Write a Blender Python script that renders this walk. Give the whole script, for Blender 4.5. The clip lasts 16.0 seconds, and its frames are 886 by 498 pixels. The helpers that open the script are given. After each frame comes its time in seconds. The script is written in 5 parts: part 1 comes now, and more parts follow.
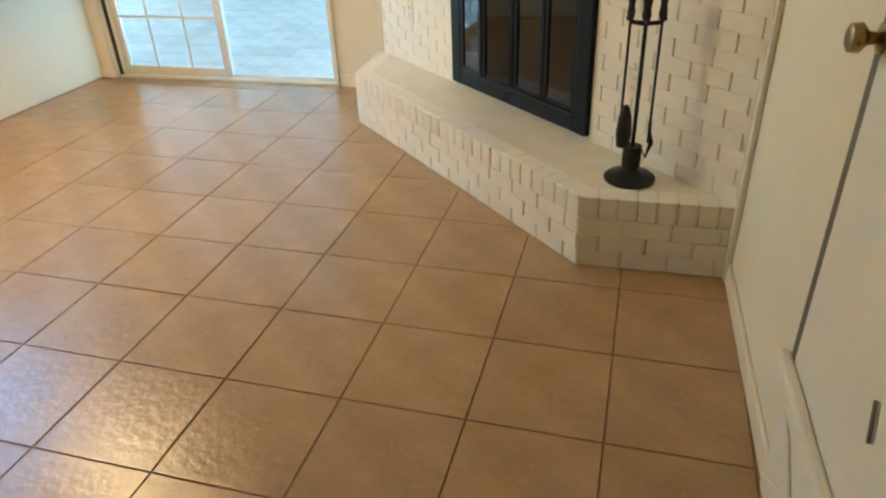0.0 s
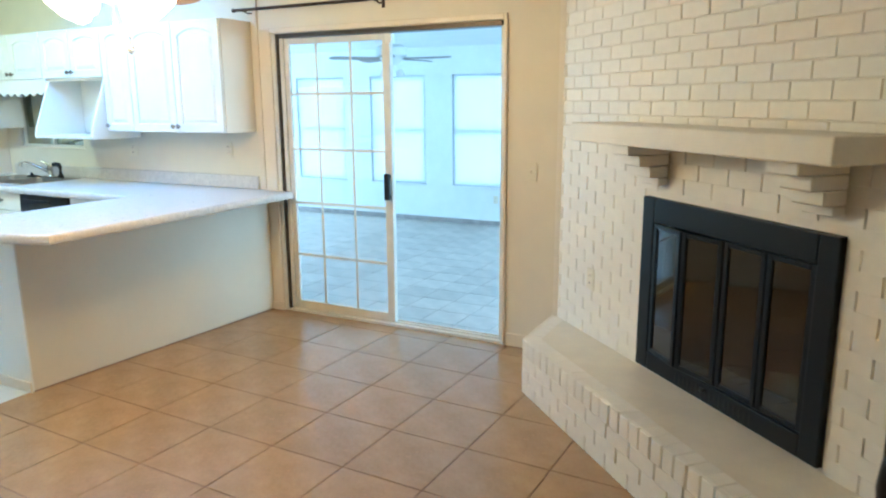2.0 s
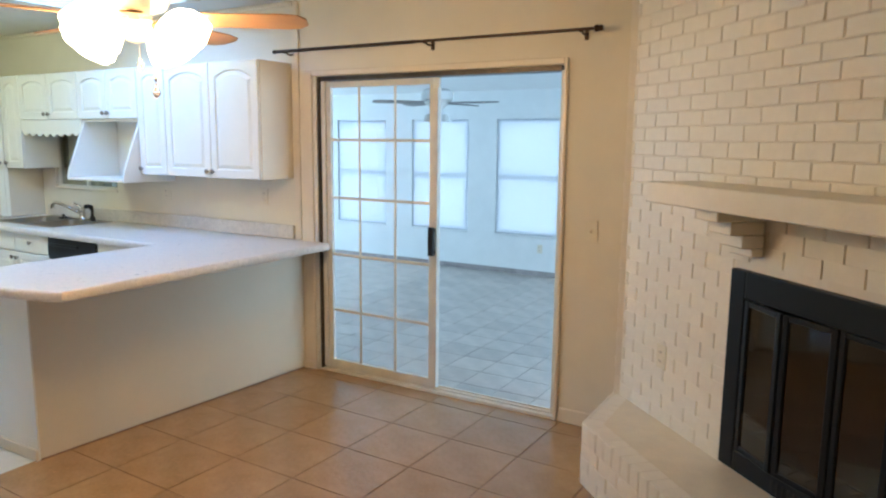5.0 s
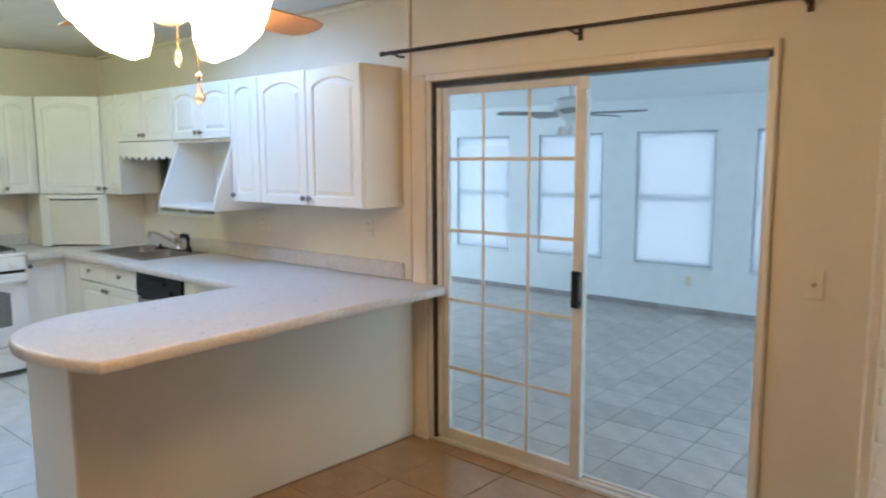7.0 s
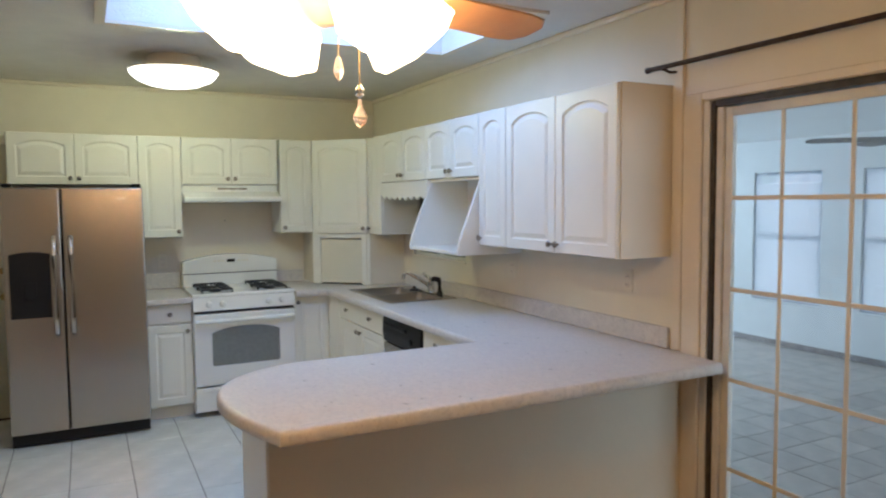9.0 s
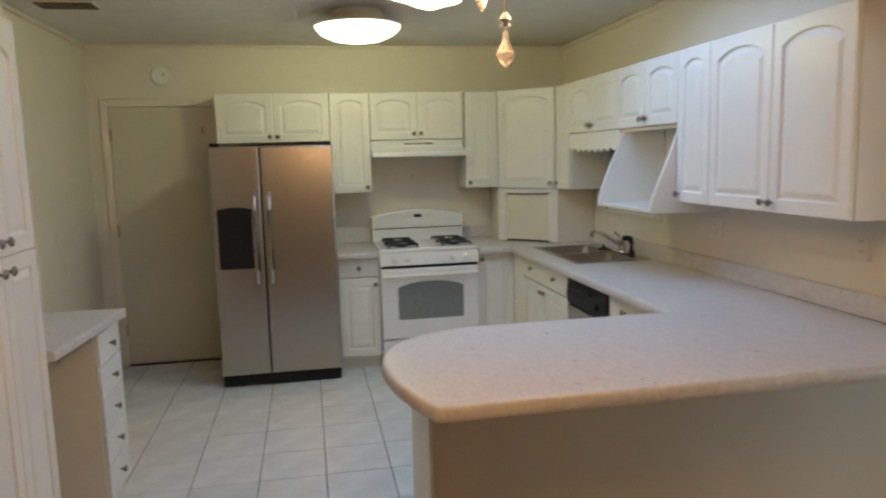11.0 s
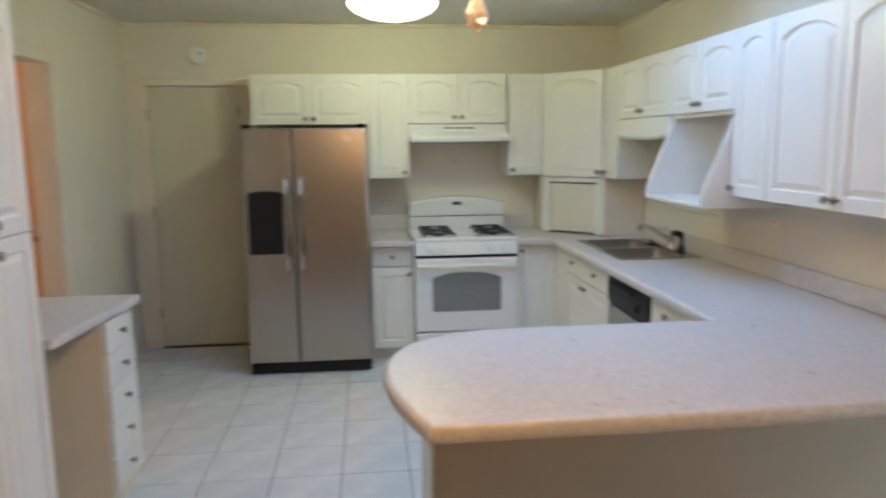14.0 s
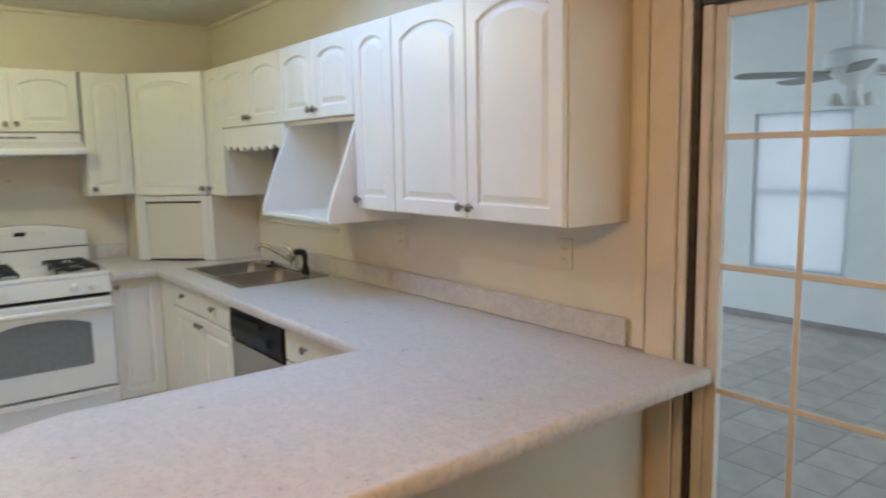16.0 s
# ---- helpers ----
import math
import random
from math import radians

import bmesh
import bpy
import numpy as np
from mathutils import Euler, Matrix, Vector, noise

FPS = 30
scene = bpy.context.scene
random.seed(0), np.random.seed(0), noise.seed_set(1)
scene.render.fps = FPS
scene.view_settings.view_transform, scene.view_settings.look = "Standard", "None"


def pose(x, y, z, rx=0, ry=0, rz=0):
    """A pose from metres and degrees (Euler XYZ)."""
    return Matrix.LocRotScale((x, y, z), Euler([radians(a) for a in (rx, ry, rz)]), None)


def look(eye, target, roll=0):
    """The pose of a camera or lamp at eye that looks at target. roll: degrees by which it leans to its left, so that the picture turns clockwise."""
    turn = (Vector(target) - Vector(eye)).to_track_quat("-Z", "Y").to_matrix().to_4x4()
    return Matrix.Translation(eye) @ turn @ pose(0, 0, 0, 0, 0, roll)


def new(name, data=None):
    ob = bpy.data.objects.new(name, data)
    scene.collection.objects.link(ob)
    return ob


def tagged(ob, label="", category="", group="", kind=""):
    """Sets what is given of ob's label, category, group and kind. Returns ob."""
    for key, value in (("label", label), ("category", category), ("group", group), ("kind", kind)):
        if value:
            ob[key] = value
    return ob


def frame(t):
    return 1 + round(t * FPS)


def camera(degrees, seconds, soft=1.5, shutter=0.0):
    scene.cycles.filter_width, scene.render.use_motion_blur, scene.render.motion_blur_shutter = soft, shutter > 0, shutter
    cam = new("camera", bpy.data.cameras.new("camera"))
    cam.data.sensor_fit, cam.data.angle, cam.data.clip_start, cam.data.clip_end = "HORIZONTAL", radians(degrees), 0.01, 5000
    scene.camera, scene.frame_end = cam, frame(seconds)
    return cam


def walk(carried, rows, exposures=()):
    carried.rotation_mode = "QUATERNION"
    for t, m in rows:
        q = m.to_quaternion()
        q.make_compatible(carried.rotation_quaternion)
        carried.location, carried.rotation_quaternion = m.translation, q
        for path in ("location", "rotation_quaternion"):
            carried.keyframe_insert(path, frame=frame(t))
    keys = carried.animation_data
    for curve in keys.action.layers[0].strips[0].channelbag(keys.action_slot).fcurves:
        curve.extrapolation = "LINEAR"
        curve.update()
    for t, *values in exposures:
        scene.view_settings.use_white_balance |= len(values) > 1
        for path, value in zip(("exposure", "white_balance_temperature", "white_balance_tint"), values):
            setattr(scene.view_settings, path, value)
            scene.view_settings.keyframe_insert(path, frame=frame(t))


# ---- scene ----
cam = camera(64.4, 16.0, soft=2.1, shutter=0.5)
PATH = [
    (0, (3.663, -4.533, 1.508), (3.223, -2.868, 0.491), -2.3),
    (0.5, (3.639, -4.482, 1.508), (3.145, -2.784, 0.574), -2.2),
    (1, (3.583, -4.366, 1.521), (2.925, -2.622, 0.797), -2.1),
    (1.5, (3.547, -4.225, 1.584), (2.681, -2.486, 1.109), -1.6),
    (2, (3.426, -4.057, 1.561), (2.524, -2.32, 1.148), -0.4),
    (2.5, (3.275, -3.93, 1.589), (2.449, -2.15, 1.2), -1.6),
    (3, (3.239, -3.87, 1.603), (2.394, -2.1, 1.212), -0.6),
    (5.5, (3.102, -3.603, 1.609), (2.044, -1.931, 1.32), 0.9),
    (6, (2.927, -3.376, 1.607), (1.809, -1.745, 1.309), 0.9),
    (6.5, (2.718, -3.179, 1.626), (1.553, -1.576, 1.356), -0.4),
    (7, (2.556, -2.956, 1.616), (1.278, -1.439, 1.361), -0.3),
    (7.5, (2.432, -2.75, 1.627), (1.001, -1.388, 1.316), 0.2),
    (8, (2.25, -2.576, 1.605), (0.661, -1.385, 1.371), -0.1),
    (10.5, (2.113, -2.307, 1.628), (0.201, -1.764, 1.402), -1.1),
    (11, (1.972, -2.233, 1.618), (0.024, -1.862, 1.356), -1.5),
    (11.5, (1.808, -2.157, 1.627), (-0.174, -2.061, 1.377), -2.0),
    (12, (1.778, -2.058, 1.624), (-0.188, -2.31, 1.354), -0.9),
    (12.5, (1.81, -1.966, 1.629), (-0.107, -2.459, 1.346), -0.7),
    (13, (1.816, -1.935, 1.626), (-0.103, -2.419, 1.334), -1.0),
    (13.5, (1.801, -1.968, 1.631), (-0.164, -2.185, 1.328), 0.3),
    (14, (1.757, -2.044, 1.62), (-0.209, -1.836, 1.318), -0.6),
    (14.5, (1.647, -2.048, 1.599), (-0.225, -1.417, 1.288), -0.3),
    (15, (1.491, -1.948, 1.604), (-0.279, -1.058, 1.328), -1.1),
    (15.5, (1.368, -1.906, 1.611), (-0.329, -0.888, 1.322), -0.3),
    (16, (1.235, -1.927, 1.579), (-0.331, -0.713, 1.311), -1.1),
]
walk(cam, [(t, look(eye, target, roll)) for t, eye, target, roll in PATH], [
    (0, 1.4, 5450, -9), (0.5, 1.52, 5350, -10), (1, 1.4, 5050, -12), (1.5, 1.22, 5050, -10), (2.5, 0.85, 5150, -7), (3, 0.6, 5500, -2), (5.5, 0.45, 5750, 3), (6.5, 0.25, 5800, 5), (7, 0.18, 6000, 6), (8, 0.05, 6150, 8),
    (10.5, -0.52, 7000, 10), (11, -0.42, 7150, 9), (12, -0.05, 7150, 9), (12.5, -0.04, 7050, 9), (13.3, -0.05, 6950, 9), (14, -0.1, 6450, 8), (16, -0.12, 6950, 10)])

# ---- world, lights ----
world = bpy.data.worlds.new("world")
scene.world = world
world.use_nodes = True
wn = world.node_tree.nodes
sky = wn.new("ShaderNodeTexSky")
sky.sky_type, sky.sun_disc, sky.sun_elevation, sky.sun_rotation = "NISHITA", False, radians(50), radians(200)
wn["Background"].inputs["Strength"].default_value = 0.15
world.node_tree.links.new(sky.outputs[0], wn["Background"].inputs[0])
sun = new("sun", bpy.data.lights.new("sun", "SUN"))
sun.data.energy, sun.data.angle, sun.data.color = 2.5, radians(0.5), (1, 0.95, 0.88)
sun.matrix_world = look((0, 0, 10), (4.0, 4.5, 2.0))


def area(name, m, w, h, power, color):
    lamp = new(name, bpy.data.lights.new(name, "AREA"))
    lamp.data.shape, lamp.data.size, lamp.data.size_y = "RECTANGLE", w, h
    lamp.data.energy, lamp.data.color = power, color
    lamp.matrix_world = m
    return lamp


def bulb(name, at, power, color, radius):
    lamp = new(name, bpy.data.lights.new(name, "POINT"))
    lamp.data.energy, lamp.data.color, lamp.data.shadow_soft_size = power, color, radius
    lamp.location = at
    return lamp


DAY = (0.57, 0.78, 1.0)
WARM = (1.0, 0.555, 0.235)
NEUTRAL = (0.85, 0.95, 0.58)
FAN_AT = (0.79, -1.962)
SHADE_TURN = 13
SKYL = (-1.76, -0.75, -2.28, -0.40)  # x0, x1, y0, y1 of the skylight
KLIGHT = (-2.60, -1.87)
SUNROOM_Z, SUNROOM_Y = -0.22, 5.2
for i in range(4):
    a = radians(SHADE_TURN + 90 * i)
    bulb("fan_bulb", (FAN_AT[0] + 0.19 * math.cos(a), FAN_AT[1] + 0.19 * math.sin(a), 1.97), 5.3, WARM, 0.05)
bulb("kitchen_bulb", (KLIGHT[0], KLIGHT[1], 2.385), 25, NEUTRAL, 0.035)
# added fill light, no fixture: brightens the orange hall through the opening
bulb("hall_fill", (-2.3, -5.0, 2.2), 24, (1.0, 0.66, 0.40), 0.08)
area("skylight_sky", pose((SKYL[0] + SKYL[1]) / 2, (SKYL[2] + SKYL[3]) / 2, 2.80, 0, 0, 0), 0.9, 1.6, 33, (0.26, 0.48, 1.0))
# added fill lamps inside the sunroom's windowless end walls, unseen, to brighten the room
area("sunroom_side_fill", pose(5.45, 2.7, 1.2, 90, 0, 90), 4.2, 1.6, 126, DAY)
area("sunroom_side_fill", pose(-6.45, 2.7, 1.2, 90, 0, -90), 4.2, 1.6, 126, DAY)


# ---- materials ----
def material(name, color, rough=0.5, metal=0.0, vary=0.06, scale=6.0, bump=0.0, bump_scale=60.0, fine=0.03, coat=0.0, second=None, spot=None, island=0.0, each=0.0, spec=0.5, flat=False):
    """A surface with two scales of variation in colour and a fine relief; second: a colour that clouds into the first."""
    m = bpy.data.materials.new(name)
    m.use_nodes = True
    nt = m.node_tree
    n, l = nt.nodes, nt.links
    b = n["Principled BSDF"]
    b.inputs["Metallic"].default_value = metal
    b.inputs["Coat Weight"].default_value = coat
    b.inputs["Specular IOR Level"].default_value = spec
    tc = n.new("ShaderNodeTexCoord")
    big = n.new("ShaderNodeTexNoise")
    big.inputs["Scale"].default_value, big.inputs["Detail"].default_value = scale, 5
    small = n.new("ShaderNodeTexNoise")
    small.inputs["Scale"].default_value, small.inputs["Detail"].default_value = scale * 14, 3
    l.new(tc.outputs["Object"], big.inputs["Vector"])
    l.new(tc.outputs["Object"], small.inputs["Vector"])
    ramp = n.new("ShaderNodeValToRGB")
    ramp.color_ramp.elements[0].position, ramp.color_ramp.elements[1].position = 0.35, 0.68
    dark = second or [c * (1 - vary * 2) for c in color]
    ramp.color_ramp.elements[0].color = (*dark, 1)
    ramp.color_ramp.elements[1].color = (*color, 1)
    l.new(big.outputs["Fac"], ramp.inputs["Fac"])
    out = ramp.outputs["Color"]

    def brightness(value_socket, low, high, col):
        mr = n.new("ShaderNodeMapRange")
        mr.inputs["To Min"].default_value, mr.inputs["To Max"].default_value = low, high
        l.new(value_socket, mr.inputs["Value"])
        hs = n.new("ShaderNodeHueSaturation")
        l.new(mr.outputs[0], hs.inputs["Value"])
        l.new(col, hs.inputs["Color"])
        return hs.outputs["Color"]

    out = brightness(small.outputs["Fac"], 1 - fine * 2, 1 + fine * 2, out)
    if each:
        oi = n.new("ShaderNodeObjectInfo")
        out = brightness(oi.outputs["Random"], 1 - each, 1 + each, out)
    if island:
        ge = n.new("ShaderNodeNewGeometry")
        out = brightness(ge.outputs["Random Per Island"], 1 - island, 1 + island, out)
    if spot:
        vo = n.new("ShaderNodeTexNoise")
        vo.inputs["Scale"].default_value, vo.inputs["Detail"].default_value = spot[1], 2
        l.new(tc.outputs["Object"], vo.inputs["Vector"])
        sr = n.new("ShaderNodeValToRGB")
        sr.color_ramp.elements[0].position, sr.color_ramp.elements[1].position = spot[2], spot[2] + 0.06
        l.new(vo.outputs["Fac"], sr.inputs["Fac"])
        mx = n.new("ShaderNodeMix")
        mx.data_type = "RGBA"
        l.new(sr.outputs["Color"], mx.inputs["Factor"])
        l.new(out, mx.inputs["A"])
        mx.inputs["B"].default_value = (*spot[0], 1)
        out = mx.outputs["Result"]
    l.new(out, b.inputs["Base Color"])
    rr = n.new("ShaderNodeMapRange")
    rr.inputs["To Min"].default_value, rr.inputs["To Max"].default_value = max(0, rough - (0.01 if flat else 0.06)), min(1, rough + (0.01 if flat else 0.06))
    l.new(big.outputs["Fac"], rr.inputs["Value"])
    l.new(rr.outputs[0], b.inputs["Roughness"])
    if bump:
        bn = n.new("ShaderNodeTexNoise")
        bn.inputs["Scale"].default_value, bn.inputs["Detail"].default_value = bump_scale, 4
        l.new(tc.outputs["Object"], bn.inputs["Vector"])
        bp = n.new("ShaderNodeBump")
        bp.inputs["Strength"].default_value, bp.inputs["Distance"].default_value = bump, 0.004
        l.new(bn.outputs["Fac"], bp.inputs["Height"])
        l.new(bp.outputs["Normal"], b.inputs["Normal"])
    return m


def glow(name, color, strength):
    m = bpy.data.materials.new(name)
    m.use_nodes = True
    b = m.node_tree.nodes["Principled BSDF"]
    b.inputs["Base Color"].default_value = (*[0.5 * c for c in color], 1)
    b.inputs["Emission Color"].default_value = (*color, 1)
    b.inputs["Emission Strength"].default_value = strength
    return m


def glassy(name, color=(1, 1, 1), rough=0.0, ior=1.45, weight=1.0):
    m = bpy.data.materials.new(name)
    m.use_nodes = True
    b = m.node_tree.nodes["Principled BSDF"]
    b.inputs["Base Color"].default_value = (*color, 1)
    b.inputs["Roughness"].default_value = rough
    b.inputs["IOR"].default_value = ior
    b.inputs["Transmission Weight"].default_value = weight
    return m


M_WALL = material("cream wall paint", (0.735, 0.67, 0.545), 0.55, vary=0.02, bump=0.25, bump_scale=120, fine=0.01)
M_PEN = material("tan-cream wall paint", (0.70, 0.62, 0.47), 0.5, vary=0.02, scale=3, bump=0.2, bump_scale=90, fine=0.01)
M_WALL_W = material("off-white wall paint", (0.74, 0.69, 0.56), 0.5, vary=0.02, bump=0.2, bump_scale=110, fine=0.01)
M_ORANGE = material("orange wall paint", (0.76, 0.47, 0.30), 0.6, vary=0.03, bump=0.2)
M_CEIL = material("textured ceiling paint", (0.74, 0.71, 0.64), 0.8, vary=0.03, bump=0.8, bump_scale=90)
M_TRIM = material("cream gloss trim paint", (0.76, 0.675, 0.545), 0.35, vary=0.03, bump=0.1, fine=0.02)
M_WHITE = material("white cabinet laminate", (0.80, 0.78, 0.70), 0.33, vary=0.015, fine=0.008, bump=0.05, bump_scale=30)
M_CARC = material("cream cabinet side", (0.775, 0.695, 0.57), 0.4, vary=0.02, fine=0.01)
M_KNOB = material("pewter", (0.33, 0.29, 0.25), 0.28, metal=1.0, vary=0.1, scale=60)
M_COUNTER = material("speckled laminate worktop", (0.655, 0.61, 0.56), 0.30, vary=0.05, scale=28, second=(0.585, 0.545, 0.505), spot=((0.55, 0.51, 0.475), 60, 0.55), fine=0.03)
M_BRICK = material("white painted brick", (0.81, 0.76, 0.67), 0.5, vary=0.025, scale=14, bump=0.6, bump_scale=45, fine=0.02, each=0.02)
M_MORTAR = material("painted mortar", (0.80, 0.74, 0.65), 0.6, vary=0.03, scale=20, bump=0.6, bump_scale=70)
M_TILE = material("tan ceramic tile", (0.41, 0.262, 0.135), 0.25, vary=0.05, scale=6, second=(0.335, 0.207, 0.102), bump=0.65, bump_scale=34, fine=0.05, each=0.05, spot=((0.40, 0.24, 0.12), 26, 0.64))
M_GROUT = material("brown grout", (0.24, 0.13, 0.075), 0.8, vary=0.15, scale=12, bump=0.5)
M_KTILE = material("white marbled tile", (0.68, 0.69, 0.66), 0.22, vary=0.04, scale=6, second=(0.58, 0.60, 0.58), bump=0.15, bump_scale=18, fine=0.02, each=0.03)
M_KGROUT = material("dark grey grout", (0.13, 0.12, 0.11), 0.8, vary=0.2, scale=10)
M_SGROUT = material("light grey grout", (0.27, 0.255, 0.24), 0.8, vary=0.1)
M_STILE = material("grey slate-look tile", (0.52, 0.465, 0.42), 0.36, vary=0.12, scale=7, second=(0.40, 0.36, 0.325), bump=0.4, bump_scale=25, each=0.12)
M_BLACK = material("black painted iron", (0.012, 0.012, 0.014), 0.42, metal=0.3, vary=0.2, scale=30, bump=0.2)
M_FIRE = material("black fireplace enamel", (0.006, 0.009, 0.014), 0.38, vary=0.05, scale=4, fine=0.01, spec=0.22)
M_SMOKED = material("smoked glass", (0.012, 0.010, 0.007), 0.03, vary=0.1, scale=3, spec=0.5)
M_STEEL = material("brushed stainless steel", (0.46, 0.43, 0.39), 0.26, metal=1.0, vary=0.008, scale=0.8, fine=0.004, flat=True)
M_STEEL_L = material("polished steel", (0.70, 0.68, 0.64), 0.16, metal=1.0, vary=0.05, scale=8)
M_PLASTIC = material("black plastic", (0.010, 0.010, 0.011), 0.42, vary=0.1, scale=20, spec=0.28)
M_ENAMEL = material("white appliance enamel", (0.82, 0.82, 0.79), 0.18, vary=0.01, scale=8, fine=0.004, coat=0.3)
M_OVEN = material("grey oven window", (0.22, 0.23, 0.22), 0.12, vary=0.06, scale=30, coat=0.4)
M_GRATE = material("cast iron", (0.02, 0.02, 0.02), 0.55, vary=0.3, scale=60, bump=0.4)
M_DOOR = material("beige painted door", (0.62, 0.57, 0.43), 0.45, vary=0.04, scale=2, fine=0.01)
M_DOORW = material("white painted door", (0.76, 0.73, 0.66), 0.42, vary=0.03, scale=2, bump=0.15, bump_scale=30, fine=0.015, spot=((0.55, 0.42, 0.30), 40, 0.76))
M_ALU = material("cream painted aluminium", (0.72, 0.69, 0.61), 0.4, vary=0.05, scale=12, fine=0.03)
M_TRACK = material("dark bronze aluminium", (0.09, 0.07, 0.05), 0.4, metal=0.6, vary=0.2, scale=20)
M_BRONZE = material("oil-rubbed bronze", (0.08, 0.05, 0.035), 0.35, metal=0.8, vary=0.2, scale=30)
M_BRASS = material("worn brass", (0.42, 0.29, 0.12), 0.3, metal=1.0, vary=0.2, scale=40, spot=((0.12, 0.08, 0.04), 50, 0.62))
M_PLATE = material("ivory switch plate", (0.74, 0.68, 0.54), 0.35, vary=0.02)
M_SUNWALL = material("white sunroom paint", (0.78, 0.79, 0.78), 0.6, vary=0.02, bump=0.15, bump_scale=80)
M_BLADE = material("maple fan blade", (0.56, 0.33, 0.16), 0.4, vary=0.12, scale=7, second=(0.46, 0.25, 0.11), bump=0.1)
M_BLADE2 = material("dark fan blade", (0.26, 0.25, 0.25), 0.4, vary=0.1, scale=7)
M_SINK = material("satin sink steel", (0.36, 0.345, 0.32), 0.38, metal=1.0, vary=0.05, scale=6)
M_JAMB = material("weathered grey strip", (0.13, 0.115, 0.095), 0.6, vary=0.1, scale=20)
M_SKYBACK = glow("bright overcast daylight", (0.62, 0.84, 1.0), 0.85)
def outdoors():
    """Overcast sky with blurred greenery, seen past the blinds."""
    m = glow("bright garden daylight", (1, 1, 1), 2.4)
    n, l = m.node_tree.nodes, m.node_tree.links
    b = n["Principled BSDF"]
    b.inputs["Base Color"].default_value = (0, 0, 0, 1)
    tc, no, ra = n.new("ShaderNodeTexCoord"), n.new("ShaderNodeTexNoise"), n.new("ShaderNodeValToRGB")
    no.inputs["Scale"].default_value = 2.2
    ra.color_ramp.elements[0].position, ra.color_ramp.elements[0].color = 0.36, (0.40, 0.55, 0.45, 1)
    ra.color_ramp.elements[1].position, ra.color_ramp.elements[1].color = 0.52, (0.78, 0.84, 1.0, 1)
    l.new(tc.outputs["Object"], no.inputs["Vector"])
    l.new(no.outputs["Fac"], ra.inputs["Fac"])
    l.new(ra.outputs["Color"], b.inputs["Emission Color"])
    return m


def translucent(name, color):
    m = bpy.data.materials.new(name)
    m.use_nodes = True
    n, l = m.node_tree.nodes, m.node_tree.links
    t = n.new("ShaderNodeBsdfTranslucent")
    t.inputs["Color"].default_value = (*color, 1)
    d = n.new("ShaderNodeBsdfDiffuse")
    d.inputs["Color"].default_value = (*color, 1)
    mix = n.new("ShaderNodeMixShader")
    mix.inputs[0].default_value = 0.35
    l.new(t.outputs[0], mix.inputs[1])
    l.new(d.outputs[0], mix.inputs[2])
    l.new(mix.outputs[0], n["Material Output"].inputs["Surface"])
    return m


M_BLIND = translucent("white translucent blind", (0.86, 0.90, 0.94))
M_OUT = outdoors()
M_SKYLITE = glow("skylight daylight", (0.50, 0.68, 1.0), 1.6)
M_SHADE = glow("lit frosted glass", (1.0, 0.755, 0.46), 12.0)
M_KSHADE = glow("lit opal glass", (1.0, 0.97, 0.86), 5.0)
M_GLASS = glassy("clear glass")
M_CRYSTAL = glassy("crystal", (1.0, 0.88, 0.78), 0.12, 1.4, 0.75)
M_MIRROR = material("mirror glass", (0.50, 0.54, 0.50), 0.03, metal=1.0, vary=0.05, scale=9)
M_GRASSY = material("garden green", (0.08, 0.11, 0.05), 0.9, vary=0.2, scale=1)

# ---- builders ----
BASE = {}


def thing(name, m=None, label="", category="", group=""):
    e = new(name)
    e.empty_display_size = 0.1
    e.matrix_world = m or Matrix()
    return tagged(e, label, category, group)


def part(name, bm, material_, parent=None, label="", smooth=False, kind=""):
    me = bpy.data.meshes.new(name)
    bmesh.ops.recalc_face_normals(bm, faces=bm.faces)
    bm.to_mesh(me)
    bm.free()
    me.materials.append(material_)
    if smooth:
        me.shade_smooth()
        try:
            me.set_sharp_from_angle(angle=radians(40))
        except AttributeError:
            pass
    ob = new(name, me)
    ob.parent = parent
    return tagged(ob, label, kind=kind)


def box(x0, x1, y0, y1, z0, z1, bevel=0.0, seg=1, bm=None):
    b = bmesh.new()
    r = bmesh.ops.create_cube(b, size=1)
    for v in r["verts"]:
        v.co = Vector(((x0 + x1) / 2 + v.co.x * (x1 - x0), (y0 + y1) / 2 + v.co.y * (y1 - y0), (z0 + z1) / 2 + v.co.z * (z1 - z0)))
    if bevel:
        bmesh.ops.bevel(b, geom=b.edges[:], offset=bevel, segments=seg, affect="EDGES", profile=0.5)
    return join(bm, b)


def join(bm, b):
    if bm is None:
        return b
    me = bpy.data.meshes.new("tmp")
    b.to_mesh(me)
    b.free()
    bm.from_mesh(me)
    bpy.data.meshes.remove(me)
    return bm


def moved(bm, m):
    bm.transform(m)
    return bm


